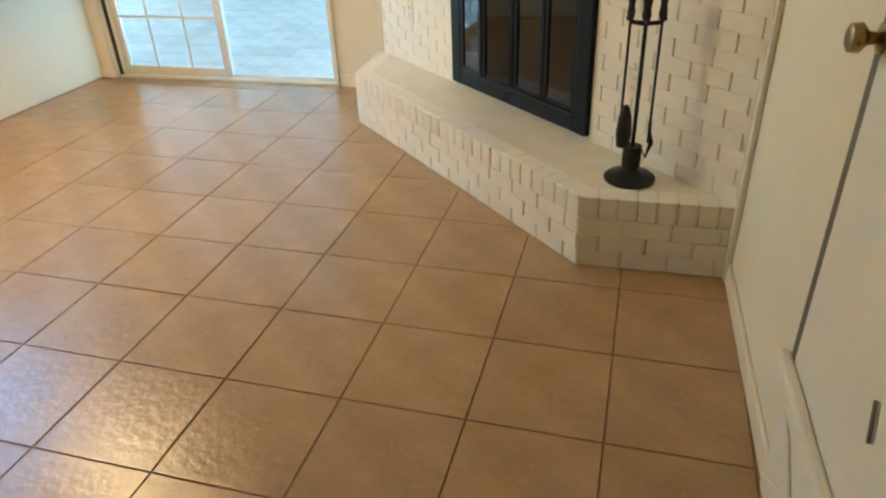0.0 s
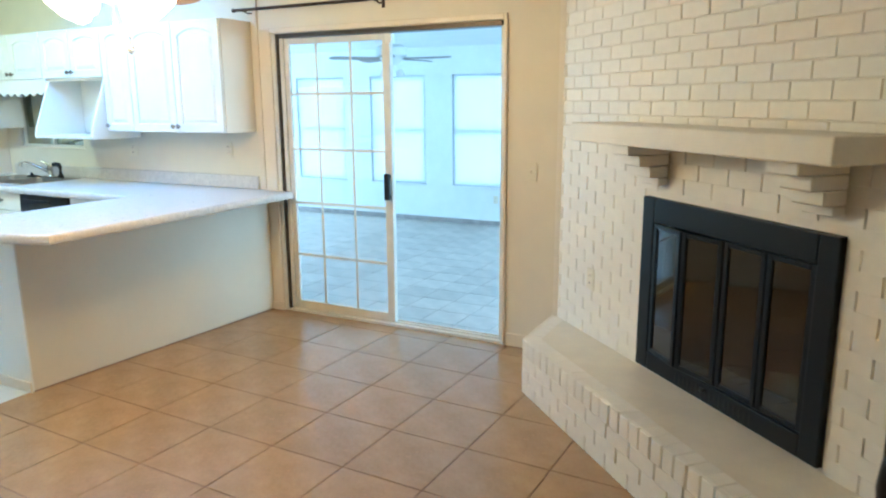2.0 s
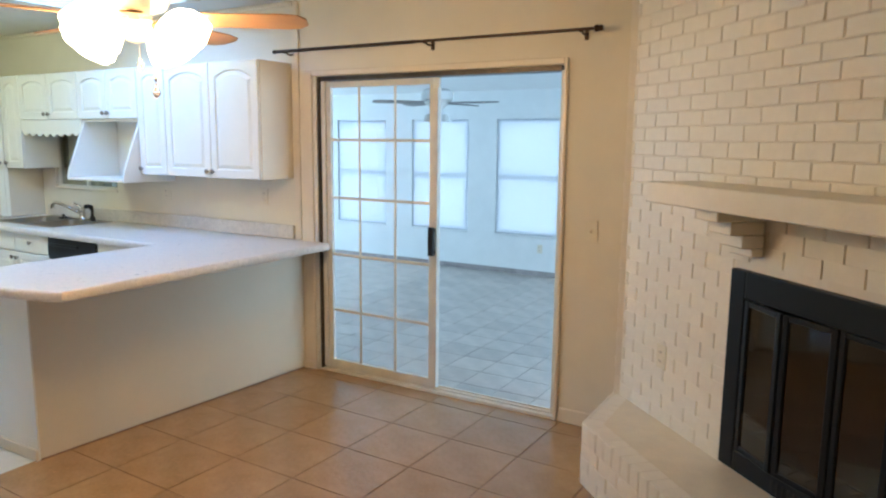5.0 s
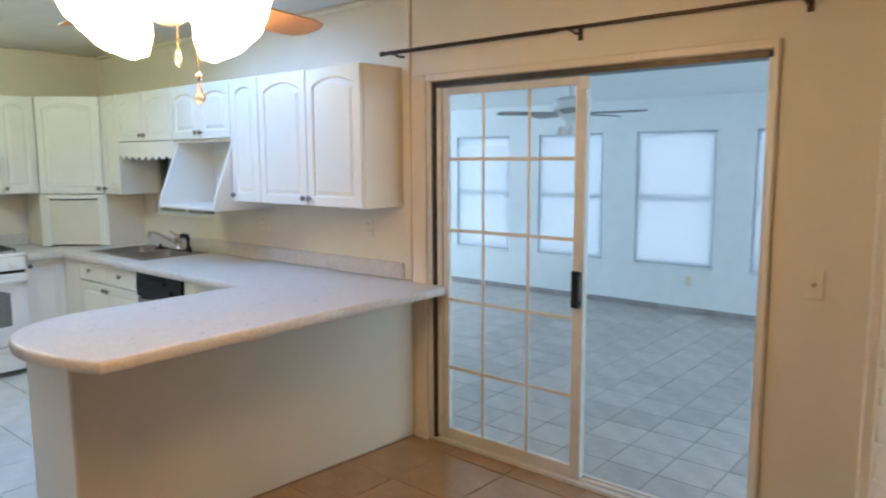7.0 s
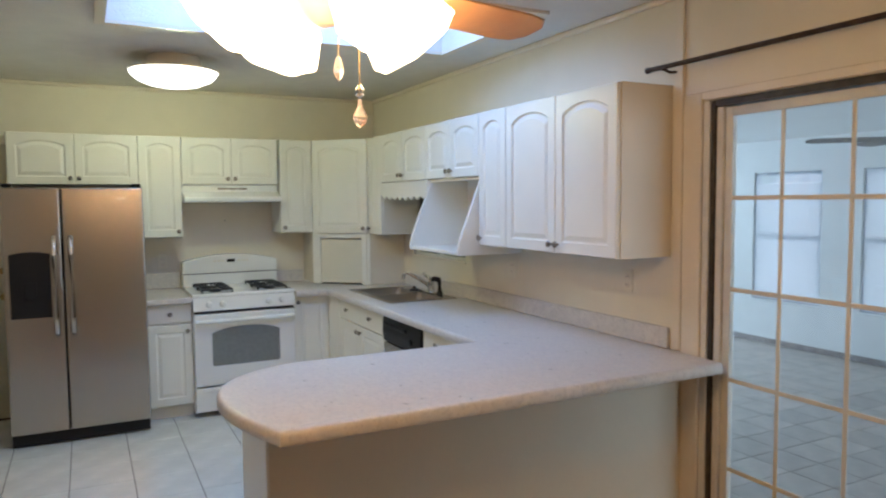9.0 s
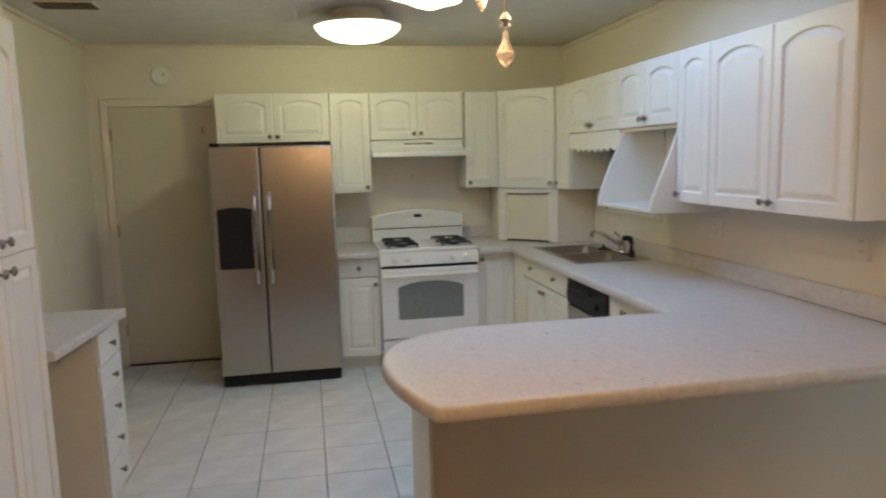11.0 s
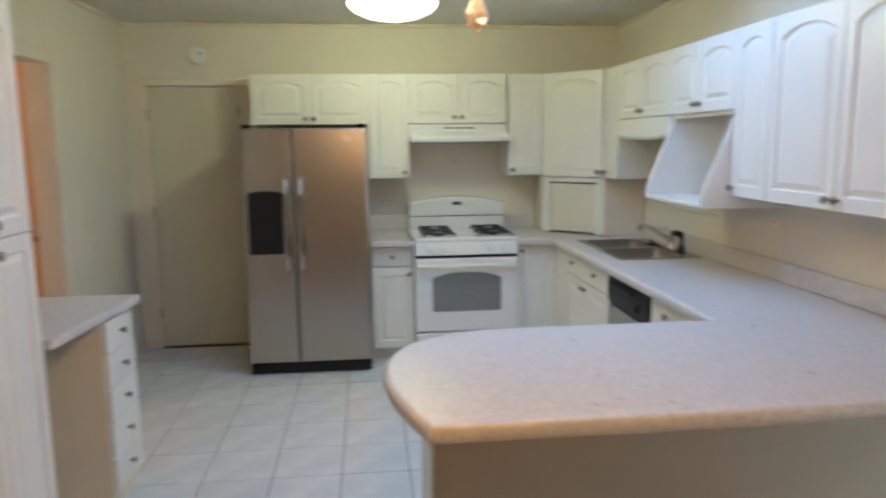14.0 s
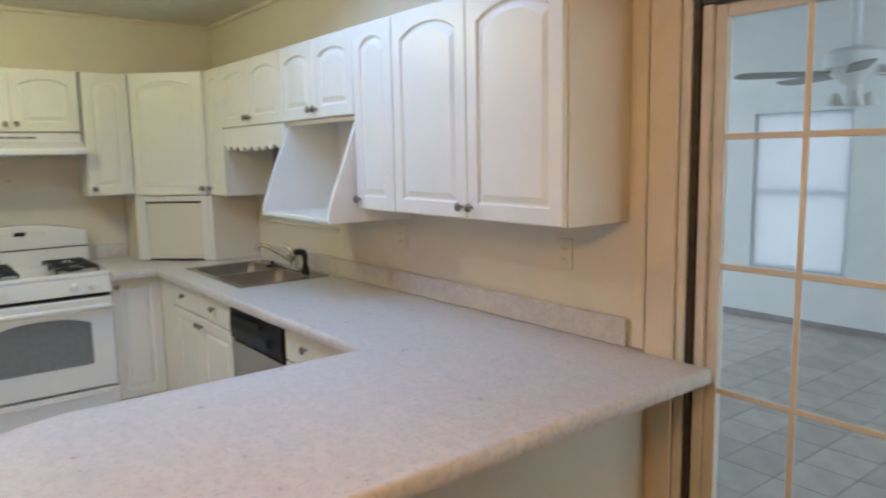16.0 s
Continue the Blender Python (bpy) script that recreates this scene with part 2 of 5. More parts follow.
def lathe(profile, seg=24, bm=None, at=(0, 0, 0), axis="z"):
    """profile: (radius, height) pairs turned about an axis through at."""
    b = bmesh.new()
    rings = []
    for r, h in profile:
        if r < 1e-5:
            rings.append([b.verts.new((0, 0, h))])
        else:
            rings.append([b.verts.new((r * math.cos(2 * math.pi * i / seg), r * math.sin(2 * math.pi * i / seg), h)) for i in range(seg)])
    for a, c in zip(rings, rings[1:]):
        for i in range(seg):
            j = (i + 1) % seg
            f = [a[i % len(a)], a[j % len(a)], c[j % len(c)], c[i % len(c)]]
            f = list(dict.fromkeys(f))
            if len(f) > 2:
                b.faces.new(f)
    for ring in (rings[0], rings[-1]):
        if len(ring) > 2:
            b.faces.new(ring)
    turn = {"z": Matrix(), "-y": pose(0, 0, 0, 90), "x": pose(0, 0, 0, 0, 90), "y": pose(0, 0, 0, -90)}[axis]
    b.transform(Matrix.Translation(at) @ turn)
    return join(bm, b)


def tube(points, radius, seg=10, bm=None):
    b = bmesh.new()
    pts = [Vector(p) for p in points]
    rings = []
    for i, p in enumerate(pts):
        d = (pts[min(i + 1, len(pts) - 1)] - pts[max(i - 1, 0)]).normalized()
        q = d.to_track_quat("Z", "Y").to_matrix()
        r = radius[i] if isinstance(radius, (list, tuple)) else radius
        rings.append([b.verts.new(p + q @ Vector((r * math.cos(2 * math.pi * k / seg), r * math.sin(2 * math.pi * k / seg), 0))) for k in range(seg)])
    for a, c in zip(rings, rings[1:]):
        for k in range(seg):
            b.faces.new((a[k], a[(k + 1) % seg], c[(k + 1) % seg], c[k]))
    b.faces.new(rings[0])
    b.faces.new(rings[-1])
    return join(bm, b)


def prism(outline, h0, h1, bevel=0.0, seg=1, bm=None, plane="xy"):
    """An outline pulled along the third axis."""
    b = bmesh.new()
    put = {"xy": lambda u, v, h: (u, v, h), "xz": lambda u, v, h: (u, h, v), "yz": lambda u, v, h: (h, u, v)}[plane]
    lo = [b.verts.new(put(u, v, h0)) for u, v in outline]
    hi = [b.verts.new(put(u, v, h1)) for u, v in outline]
    b.faces.new(lo)
    b.faces.new(hi)
    for i in range(len(lo)):
        j = (i + 1) % len(lo)
        b.faces.new((lo[i], lo[j], hi[j], hi[i]))
    if bevel:
        bmesh.ops.recalc_face_normals(b, faces=b.faces)
        edges = [e for e in b.edges if e.calc_face_angle(0) > 0.5]
        bmesh.ops.bevel(b, geom=edges, offset=bevel, segments=seg, affect="EDGES", profile=0.5, clamp_overlap=True)
    return join(bm, b)


# ---- cabinet fronts: local x to the right, y into the cabinet, z up ----
def panel_door(x0, x1, z0, z1, arch=0.0, y=0.0, thick=0.020, rail=0.055, head=0.0):
    """A raised-panel front whose panel may have an arched top."""
    b = bmesh.new()
    n = 10 if arch else 1

    def outline(inset, yy):
        a, c, d, t = x0 + inset, x1 - inset, z0 + inset, z1 - inset - head
        pts = [(a, d), (c, d)]
        for i in range(n + 1):
            u = 1 - 2 * i / n
            rise = arch * (1 - abs(u) ** 2.4) if arch else 0
            pts.append(((a + c) / 2 + u * (c - a) / 2, t - (arch - rise) if arch else t))
        return [b.verts.new((px, yy, pz)) for px, pz in pts]

    def plain(inset, yy):
        a, c, d, t = x0 + inset, x1 - inset, z0 + inset, z1 - inset
        pts = [(a, d), (c, d)] + [((a + c) / 2 + (1 - 2 * i / n) * (c - a) / 2, t) for i in range(n + 1)]
        return [b.verts.new((px, yy, pz)) for px, pz in pts]

    loops = [plain(0, y), plain(0, y - thick + 0.004), plain(0.004, y - thick),
             outline(rail, y - thick), outline(rail + 0.006, y - thick + 0.009), outline(rail + 0.013, y - thick + 0.009),
             outline(rail + 0.034, y - thick + 0.001)]
    for p, q in zip(loops, loops[1:]):
        for i in range(len(p)):
            j = (i + 1) % len(p)
            b.faces.new((p[i], p[j], q[j], q[i]))
    b.faces.new(loops[0])
    b.faces.new(loops[-1])
    return b


def slab_front(x0, x1, z0, z1, y=0.0, thick=0.020):
    return box(x0, x1, y - thick, y, z0, z1, 0.005, 2)


def knob(parent, x, z, y=-0.020):
    b = lathe([(0.006, 0.0), (0.005, 0.010), (0.009, 0.014), (0.0170, 0.019), (0.0170, 0.024), (0.011, 0.029), (0.0, 0.030)], 16, at=(x, y, z), axis="-y")
    return part("knob", b, M_KNOB, parent, "round pewter knob", smooth=True)


def cabinet(name, m, width, depth, z0, z1, fronts, label, category="kitchen cabinet", group="", toe=0.0, body_mat=None, well=False):
    """fronts: (kind, x0, x1, z0, z1, arch, knob_x, knob_z)."""
    e = thing(name, m, label, category, group)
    b = box(0, width, 0.002, depth, z0 + toe, z1 - 0.13 if well else z1, 0.002)
    if well:
        box(0, width, 0.002, 0.020, z1 - 0.13, z1, bm=b)
        box(0, 0.014, 0.020, depth, z1 - 0.13, z1, bm=b)
        box(width - 0.014, width, 0.020, depth, z1 - 0.13, z1, bm=b)
    if toe:
        box(0.0, width, 0.06, depth, z0, z0 + toe - 0.002, bm=b)
    part("body", b, body_mat or M_WHITE, e)
    for kind_, a, c, d, t, arch, kx, kz in fronts:
        if kind_ == "drawer":
            f = part("drawer_front", slab_front(a + 0.002, c - 0.002, d + 0.002, t - 0.002), M_WHITE, e)
        elif kind_ == "pantry_door":
            f = part("door", panel_door(a + 0.002, c - 0.002, d + 0.002, t - 0.002, arch, rail=0.06, head=0.045), M_WHITE, e)
        else:
            f = part("door", panel_door(a + 0.002, c - 0.002, d + 0.002, t - 0.002, arch), M_WHITE, e)
        if kx is not None:
            knob(f, kx, kz)
    return e

# ---- setting ----
CEIL = 2.53
WX, EX = -3.95, 4.14  # west and east wall faces
KS = -3.86  # kitchen's south wall face
DS = -6.2  # den's south wall face
RIGHT = 1.745  # right edge of the sliding door's opening


def structure(name, bm, mat, parent=None):
    return part(name, bm, mat, parent, kind="structure")


b = box(WX - 0.12, -3.08, 0, 0.12, 0, CEIL)
box(-3.08, -2.20, 0, 0.12, 0, 1.165, bm=b)
box(-3.08, -2.20, 0, 0.12, 1.76, CEIL, bm=b)
box(-2.20, -0.03, 0, 0.12, 0, CEIL, bm=b)
box(-0.03, RIGHT, 0, 0.12, 2.03, CEIL, bm=b)
box(RIGHT, EX + 0.12, 0, 0.12, 0, CEIL, bm=b)
structure("wall_north", b, M_WALL)
structure("wall_west", box(WX - 0.12, WX, KS - 0.12, 0, 0, CEIL), M_WALL)
b = box(-1.85, 0.45, KS - 0.12, KS, 0, CEIL)
box(WX, -2.60, KS - 0.12, KS, 0, CEIL, bm=b)
box(-2.60, -1.85, KS - 0.12, KS, 2.09, CEIL, bm=b)
structure("wall_kitchen_south", b, M_WALL)
structure("wall_den_west", box(0.28, 0.45, DS, KS - 0.12, 0, CEIL), M_WALL_W)
structure("wall_den_south", box(0.28, EX + 0.12, DS - 0.12, DS, 0, CEIL), M_WALL_W)
structure("wall_east", box(EX, EX + 0.12, DS, 0, 0, CEIL), M_WALL_W)
x0, x1, y0, y1 = SKYL
b = box(WX - 0.12, x0, DS - 0.12, 0.12, CEIL, CEIL + 0.1)
box(x1, EX + 0.12, DS - 0.12, 0.12, CEIL, CEIL + 0.1, bm=b)
box(x0, x1, DS - 0.12, y0, CEIL, CEIL + 0.1, bm=b)
box(x0, x1, y1, 0.12, CEIL, CEIL + 0.1, bm=b)
structure("ceiling", b, M_CEIL)
b = box(x0 - 0.05, x0, y0, y1, CEIL + 0.1, CEIL + 0.4)
box(x1, x1 + 0.05, y0, y1, CEIL + 0.1, CEIL + 0.4, bm=b)
box(x0 - 0.05, x1 + 0.05, y0 - 0.05, y0, CEIL + 0.1, CEIL + 0.4, bm=b)
box(x0 - 0.05, x1 + 0.05, y1, y1 + 0.05, CEIL + 0.1, CEIL + 0.4, bm=b)
structure("skylight_shaft", b, M_CEIL)
structure("skylight_backdrop", box(x0 - 0.05, x1 + 0.05, y0 - 0.05, y1 + 0.05, CEIL + 0.4, CEIL + 0.41), M_SKYLITE)
b = bmesh.new()
for a, c, d, e_ in ((x0 - 0.05, x0, y0 - 0.05, y1 + 0.05), (x1, x1 + 0.05, y0 - 0.05, y1 + 0.05), (x0, x1, y0 - 0.05, y0), (x0, x1, y1, y1 + 0.05)):
    box(a, c, d, e_, CEIL - 0.018, CEIL - 0.001, bm=b)
structure("skylight_trim", b, M_TRIM)

# hall behind the kitchen
b = box(WX - 0.12, 0.28, -6.2, -6.08, 0, CEIL)
box(WX - 0.12, WX, -6.08, KS - 0.12, 0, CEIL, bm=b)
structure("wall_hall", b, M_ORANGE)
b = box(WX + 0.001, WX + 0.03, -6.08, KS - 0.13, 0.885, 0.93, 0.006)
box(WX, 0.28, -6.08, -6.05, 0.885, 0.93, 0.006, bm=b)
structure("chair_rail", b, material("stained rail wood", (0.50, 0.25, 0.13), 0.4, vary=0.15, scale=10))

# floors
structure("floor_den", box(-0.28, EX, DS, 0, -0.10, -0.0035), M_GROUT)
structure("floor_kitchen", box(WX, -0.28, KS, 0, -0.10, -0.0035), M_KGROUT)
structure("floor_hall", box(WX, 0.28, -6.08, KS, -0.10, -0.002), M_KTILE)
structure("floor_sunroom", box(-6.5, 5.5, 0.12, SUNROOM_Y, SUNROOM_Z - 0.1, SUNROOM_Z - 0.004), M_SGROUT)

# baseboards
b = box(RIGHT + 0.03, 2.14, -0.014, 0, 0, 0.085, 0.004)
box(EX - 0.014, EX, DS, -2.07, 0, 0.085, 0.004, bm=b)
box(WX, WX + 0.014, KS + 0.014, -3.72, 0, 0.085, 0.004, bm=b)
box(WX, -2.68, KS, KS + 0.014, 0, 0.085, 0.004, bm=b)
box(-1.79, -1.66, KS, KS + 0.014, 0, 0.085, 0.004, bm=b)
structure("baseboard", b, M_TRIM)
b = box(WX, WX + 0.03, KS, -0.03, CEIL - 0.03, CEIL - 0.001, 0.008)
box(WX + 0.03, -0.2, -0.03, -0.001, CEIL - 0.03, CEIL - 0.001, 0.008, bm=b)
box(WX + 0.03, 0.40, KS, KS + 0.03, CEIL - 0.03, CEIL - 0.001, 0.008, bm=b)
structure("ceiling_trim", b, M_TRIM)
structure("wall_batten", box(-0.205, -0.158, -0.014, -0.001, 0.92, CEIL - 0.002, 0.003, bm=box(-0.20, -0.16, -0.012, -0.001, 0.0, 0.86, 0.003)), M_TRIM)
structure("plinth_block", box(-0.165, -0.030, -0.034, -0.019, 0.0, 0.055, 0.004), M_TRIM)
b = box(EX - 0.022, EX - 0.001, -2.115, -2.085, 0.0, CEIL - 0.002, 0.004)
structure("corner_trim", b, M_DOORW)

# sliding door between den and sunroom: casing, frame, gridded leaf, handle
door = thing("sliding_door", Matrix.Translation((0, 0, 0)), "cream aluminium sliding glass door with a white grid, standing open beside its empty half", "door")
b = box(-0.15, -0.045, -0.018, -0.001, 0.0, 2.068, 0.004)
box(-0.045, RIGHT + 0.0, -0.018, -0.001, 2.032, 2.068, 0.004, bm=b)
box(RIGHT, RIGHT + 0.022, -0.018, -0.001, 0, 2.068, 0.004, bm=b)
part("casing", b, M_TRIM, door)
b = box(-0.0115, 0.010, 0.001, 0.11, 0.0, 2.028, 0.002)
box(0.015, RIGHT - 0.02, 0.001, 0.11, 2.00, 2.028, bm=b)
part("dark_track", b, M_TRACK, door)
b = box(0.011, 0.045, 0.012, 0.10, 0.03, 1.998, 0.003)
box(-0.0445, -0.012, -0.006, 0.11, 0.0, 2.028, 0.003, bm=b)
box(RIGHT - 0.022, RIGHT - 0.002, 0.001, 0.11, 0.03, 2.0, 0.003, bm=b)
box(-0.028, RIGHT, 0.0, 0.118, -0.004, 0.018, 0.003, bm=b)
box(0.015, RIGHT - 0.022, 0.030, 0.036, 0.018, 0.03, bm=b)
box(0.015, RIGHT - 0.022, 0.075, 0.081, 0.018, 0.03, bm=b)
part("frame", b, M_ALU, door)
b = box(0.046, 0.085, 0.025, 0.055, 0.03, 1.995, 0.003)
box(0.868, 0.926, 0.018, 0.060, 0.03, 1.995, 0.003, bm=b)
box(0.085, 0.868, 0.025, 0.055, 1.955, 1.995, 0.003, bm=b)
box(0.085, 0.868, 0.025, 0.055, 0.03, 0.085, 0.003, bm=b)
leaf = part("leaf", b, M_ALU, door)
b = bmesh.new()
for gx in (0.32, 0.605):
    box(gx - 0.009, gx + 0.009, 0.028, 0.034, 0.085, 1.955, 0.002, bm=b)
for gz in (0.443, 0.834, 1.224, 1.613):
    box(0.085, 0.868, 0.0275, 0.0345, gz - 0.009, gz + 0.009, 0.002, bm=b)
part("glazing_grid", b, M_TRIM, leaf)
pane = part("pane", box(0.085, 0.868, 0.038, 0.042, 0.085, 1.955), M_GLASS, leaf)
pane.visible_shadow = False
b = box(0.885, 0.925, -0.028, -0.005, 0.90, 1.08, 0.006, 2)
box(0.895, 0.915, -0.005, 0.018, 0.91, 0.93, bm=b)
box(0.895, 0.915, -0.005, 0.018, 1.05, 1.07, bm=b)
part("handle", b, M_PLASTIC, leaf, "black pull handle")
part("lock_block", box(0.898, 0.945, 0.004, 0.017, 1.93, 1.99, 0.003), M_WHITE, leaf)

# curtain rod
rod = thing("curtain_rod", Matrix.Translation((0, 0, 0)), "dark bronze curtain rod with end caps over the sliding door", "curtain rod")
part("pole", tube([(-0.30, -0.09, 2.195), (0.83, -0.09, 2.195)], 0.011, 12), M_BRONZE, rod, smooth=True)
part("pole", tube([(0.80, -0.09, 2.195), (1.93, -0.09, 2.195)], 0.0085, 12), M_BRONZE, rod, smooth=True)
for ex, s in ((-0.30, -1), (1.93, 1)):
    part("end_cap", lathe([(0.012, 0), (0.018, 0.004), (0.018, 0.02), (0.013, 0.026), (0.017, 0.032), (0.014, 0.045), (0, 0.048)], 14, at=(ex, -0.09, 2.195), axis="x") if s > 0 else lathe([(0.012, -0.006), (0.014, -0.002), (0.014, 0.012), (0, 0.014)], 14, at=(ex, -0.09, 2.195), axis="x"), M_BRONZE, rod, smooth=True)
for bx in (-0.20, 0.90, 1.86):
    b = tube([(bx, -0.004, 2.18), (bx, -0.05, 2.175), (bx, -0.09, 2.185)], 0.006, 8)
    box(bx - 0.012, bx + 0.012, -0.005, -0.001, 2.15, 2.21, 0.002, bm=b)
    box(bx - 0.008, bx + 0.008, -0.103, -0.076, 2.180, 2.187, bm=b)
    part("bracket", b, M_BRONZE, rod)

# ---- fireplace corner ----
CH = pose(2.14, -0.16, 0, 0, 0, -43.8)
CHL = 2.745
FX0, FX1, FZ = 0.895, 1.955, 1.118
HZ = 0.305
b = box(0, FX0, 0.006, 0.14, 0, CEIL)
box(FX1, CHL, 0.007, 0.14, 0, CEIL, bm=b)
box(FX0, FX1, 0.007, 0.14, FZ, CEIL, bm=b)
box(FX0, FX1, 0.007, 0.14, 0, HZ + 0.03, bm=b)
moved(b, CH)
box(2.154, 2.22, -0.20, -0.001, 0, CEIL, bm=b)
chimney = structure("wall_chimney", b, M_MORTAR)
b = box(FX0 + 0.02, FX1 - 0.02, 0.50, 0.52, HZ, FZ)
box(FX0, FX0 + 0.02, 0.14, 0.52, HZ, FZ, bm=b)
box(FX1 - 0.02, FX1, 0.14, 0.52, HZ, FZ, bm=b)
box(FX0, FX1, 0.14, 0.52, HZ - 0.03, HZ, bm=b)
box(FX0, FX1, 0.14, 0.52, FZ, FZ + 0.02, bm=b)
structure("firebox", moved(b, CH), M_BLACK)

hearth_pts = [(2.14, -0.001), (2.14, -0.665), (3.56, -2.09), (EX - 0.001, -2.09), (EX - 0.001, -0.001)]


def inset_pts(pts, d):
    """The hearth's outline with its three open sides drawn in by d."""
    (ax, ay), (bx, by), (cx, cy), (dx, dy), e = pts
    k = d * math.tan(radians(22.5))
    return [(ax + d, ay), (bx + d, by + k), (cx + k, cy + d), (dx, dy + d), e]


b = prism(inset_pts(hearth_pts, 0.012), 0, HZ - 0.006)
hearth = structure("hearth", b, M_MORTAR)
b = prism(inset_pts(hearth_pts, 0.095), HZ - 0.006, HZ - 0.001)
structure("hearth_top", b, material("painted hearth slab", (0.76, 0.69, 0.56), 0.42, vary=0.05, scale=7, bump=0.7, bump_scale=18))

fire = thing("fireplace_doors", CH, "black fireplace door set with four smoked glass panels in a painted brick chimney", "fireplace")
b = bmesh.new()
W0, W1, Z0, Z1 = FX0 - 0.005, FX1 + 0.005, HZ + 0.018, FZ + 0.01
box(W0, W0 + 0.085, -0.022, 0.012, Z0, Z1, 0.005, 2, bm=b)
box(W1 - 0.085, W1, -0.022, 0.012, Z0, Z1, 0.005, 2, bm=b)
box(W0 + 0.085, W1 - 0.085, -0.022, 0.012, Z1 - 0.11, Z1, 0.006, 2, bm=b)
box(W0 + 0.085, W1 - 0.085, -0.022, 0.012, Z0, Z0 + 0.085, 0.006, 2, bm=b)
part("surround", b, M_FIRE, fire)
dw = (W1 - W0 - 0.17) / 4
for i in range(4):
    a = W0 + 0.085 + dw * i
    c = a + dw
    b = bmesh.new()
    z0, z1 = Z0 + 0.087, Z1 - 0.112
    box(a + 0.002, a + 0.028, -0.014, 0.004, z0, z1, 0.003, bm=b)
    box(c - 0.028, c - 0.002, -0.014, 0.004, z0, z1, 0.003, bm=b)
    box(a + 0.028, c - 0.028, -0.014, 0.004, z0, z0 + 0.022, 0.003, bm=b)
    box(a + 0.028, c - 0.028, -0.014, 0.004, z1 - 0.022, z1, 0.003, bm=b)
    # the first pair of the folding leaves stands a little open
    swing = {0: Matrix.Translation((a, -0.004, 0)) @ pose(0, 0, 0, 0, 0, -6.5) @ Matrix.Translation((-a, 0, 0)), 1: Matrix.Translation((c, -0.004, 0)) @ pose(0, 0, 0, 0, 0, 6.5) @ Matrix.Translation((-c, 0, 0))}.get(i, Matrix())
    leaf = part("door_leaf", moved(b, swing), M_FIRE, fire)
    part("glass", moved(box(a + 0.026, c - 0.026, -0.006, -0.001, z0 + 0.02, z1 - 0.02), swing), M_SMOKED, leaf, "smoked glass panel")
b = bmesh.new()
for i in range(17):
    gx = W0 + 0.30 + i * 0.028
    box(gx, gx + 0.012, -0.0245, -0.0215, Z0 + 0.02, Z0 + 0.062, 0.001, bm=b)
part("vent_louvres", b, M_BLACK, fire)
part("vent_lever", box(W0 + 0.475, W0 + 0.505, -0.040, -0.0225, Z0 + 0.05, Z0 + 0.062, 0.002), M_BLACK, fire)

mantel = thing("mantel_shelf", CH, "thick white painted mantel shelf on two stepped brick corbels", "mantel")
MX0, MX1, MZ = 0.64, 2.12, 1.372
part("shelf", box(MX0, MX1, -0.27, -0.003, MZ, MZ + 0.085, 0.006, 2), M_BRICK, mantel)
for cx in (0.975, 1.885):
    b = bmesh.new()
    for k, (d, h) in enumerate(((0.215, 0.045), (0.155, 0.05), (0.10, 0.05), (0.055, 0.035))):
        zt = MZ - 0.002 - sum(q for _, q in ((0.215, 0.045), (0.155, 0.05), (0.10, 0.05), (0.055, 0.035))[:k])
        box(cx - 0.065, cx + 0.065, -d, -0.003, zt - h + 0.002, zt, 0.004, bm=b)
    part("corbel", b, M_BRICK, mantel)

tools = thing("fireplace_tools", Matrix.Translation((3.74, -1.90, HZ)), "black iron fireplace tool set standing on the brick hearth", "fireplace tools")
part("base", lathe([(0.0, 0.0), (0.098, 0.0), (0.100, 0.010), (0.085, 0.022), (0.045, 0.030), (0.032, 0.045), (0.036, 0.06), (0.036, 0.14), (0.0, 0.142)], 32), M_BLACK, tools, smooth=True)
part("post", tube([(0, 0, 0.13), (0, 0, 0.63)], 0.0075, 10), M_BLACK, tools, smooth=True)
part("finial", lathe([(0.0, 0.0), (0.012, 0.0), (0.017, 0.02), (0.013, 0.04), (0.017, 0.07), (0.014, 0.10), (0.0, 0.112)], 14, at=(0, 0, 0.61)), M_BLACK, tools, smooth=True)
b = tube([(-0.064, -0.02, 0.625), (-0.045, 0, 0.605), (0, 0, 0.60), (0.045, 0, 0.605), (0.064, -0.02, 0.625)], 0.008, 8)
tube([(0, 0.05, 0.61), (0, -0.06, 0.61)], 0.006, 8, bm=b)
part("hook_bar", b, M_BLACK, tools, smooth=True)
for hx, kind_ in ((-0.054, "brush"), (0.054, "poker")):
    h = part(kind_, tube([(hx, -0.01, 0.16), (hx, -0.01, 0.65)], 0.005, 8), M_BLACK, tools, smooth=True)
    part("grip", lathe([(0.0, 0), (0.011, 0.0), (0.015, 0.02), (0.011, 0.045), (0.015, 0.075), (0.017, 0.09), (0.0, 0.10)], 12, at=(hx, -0.01, 0.62)), M_BLACK, h, smooth=True)
    if kind_ == "brush":
        part("bristles", lathe([(0.0, 0.0), (0.024, 0.0), (0.030, 0.05), (0.024, 0.12), (0.010, 0.16), (0.0, 0.165)], 14, at=(hx + 0.015, -0.02, 0.145)), M_BLACK, h, smooth=True)
    else:
        part("hook", tube([(hx, -0.01, 0.24), (hx + 0.012, -0.01, 0.16), (hx - 0.005, -0.01, 0.10), (hx - 0.03, -0.01, 0.15)], [0.008, 0.009, 0.008, 0.003], 8), M_BLACK, h, smooth=True)

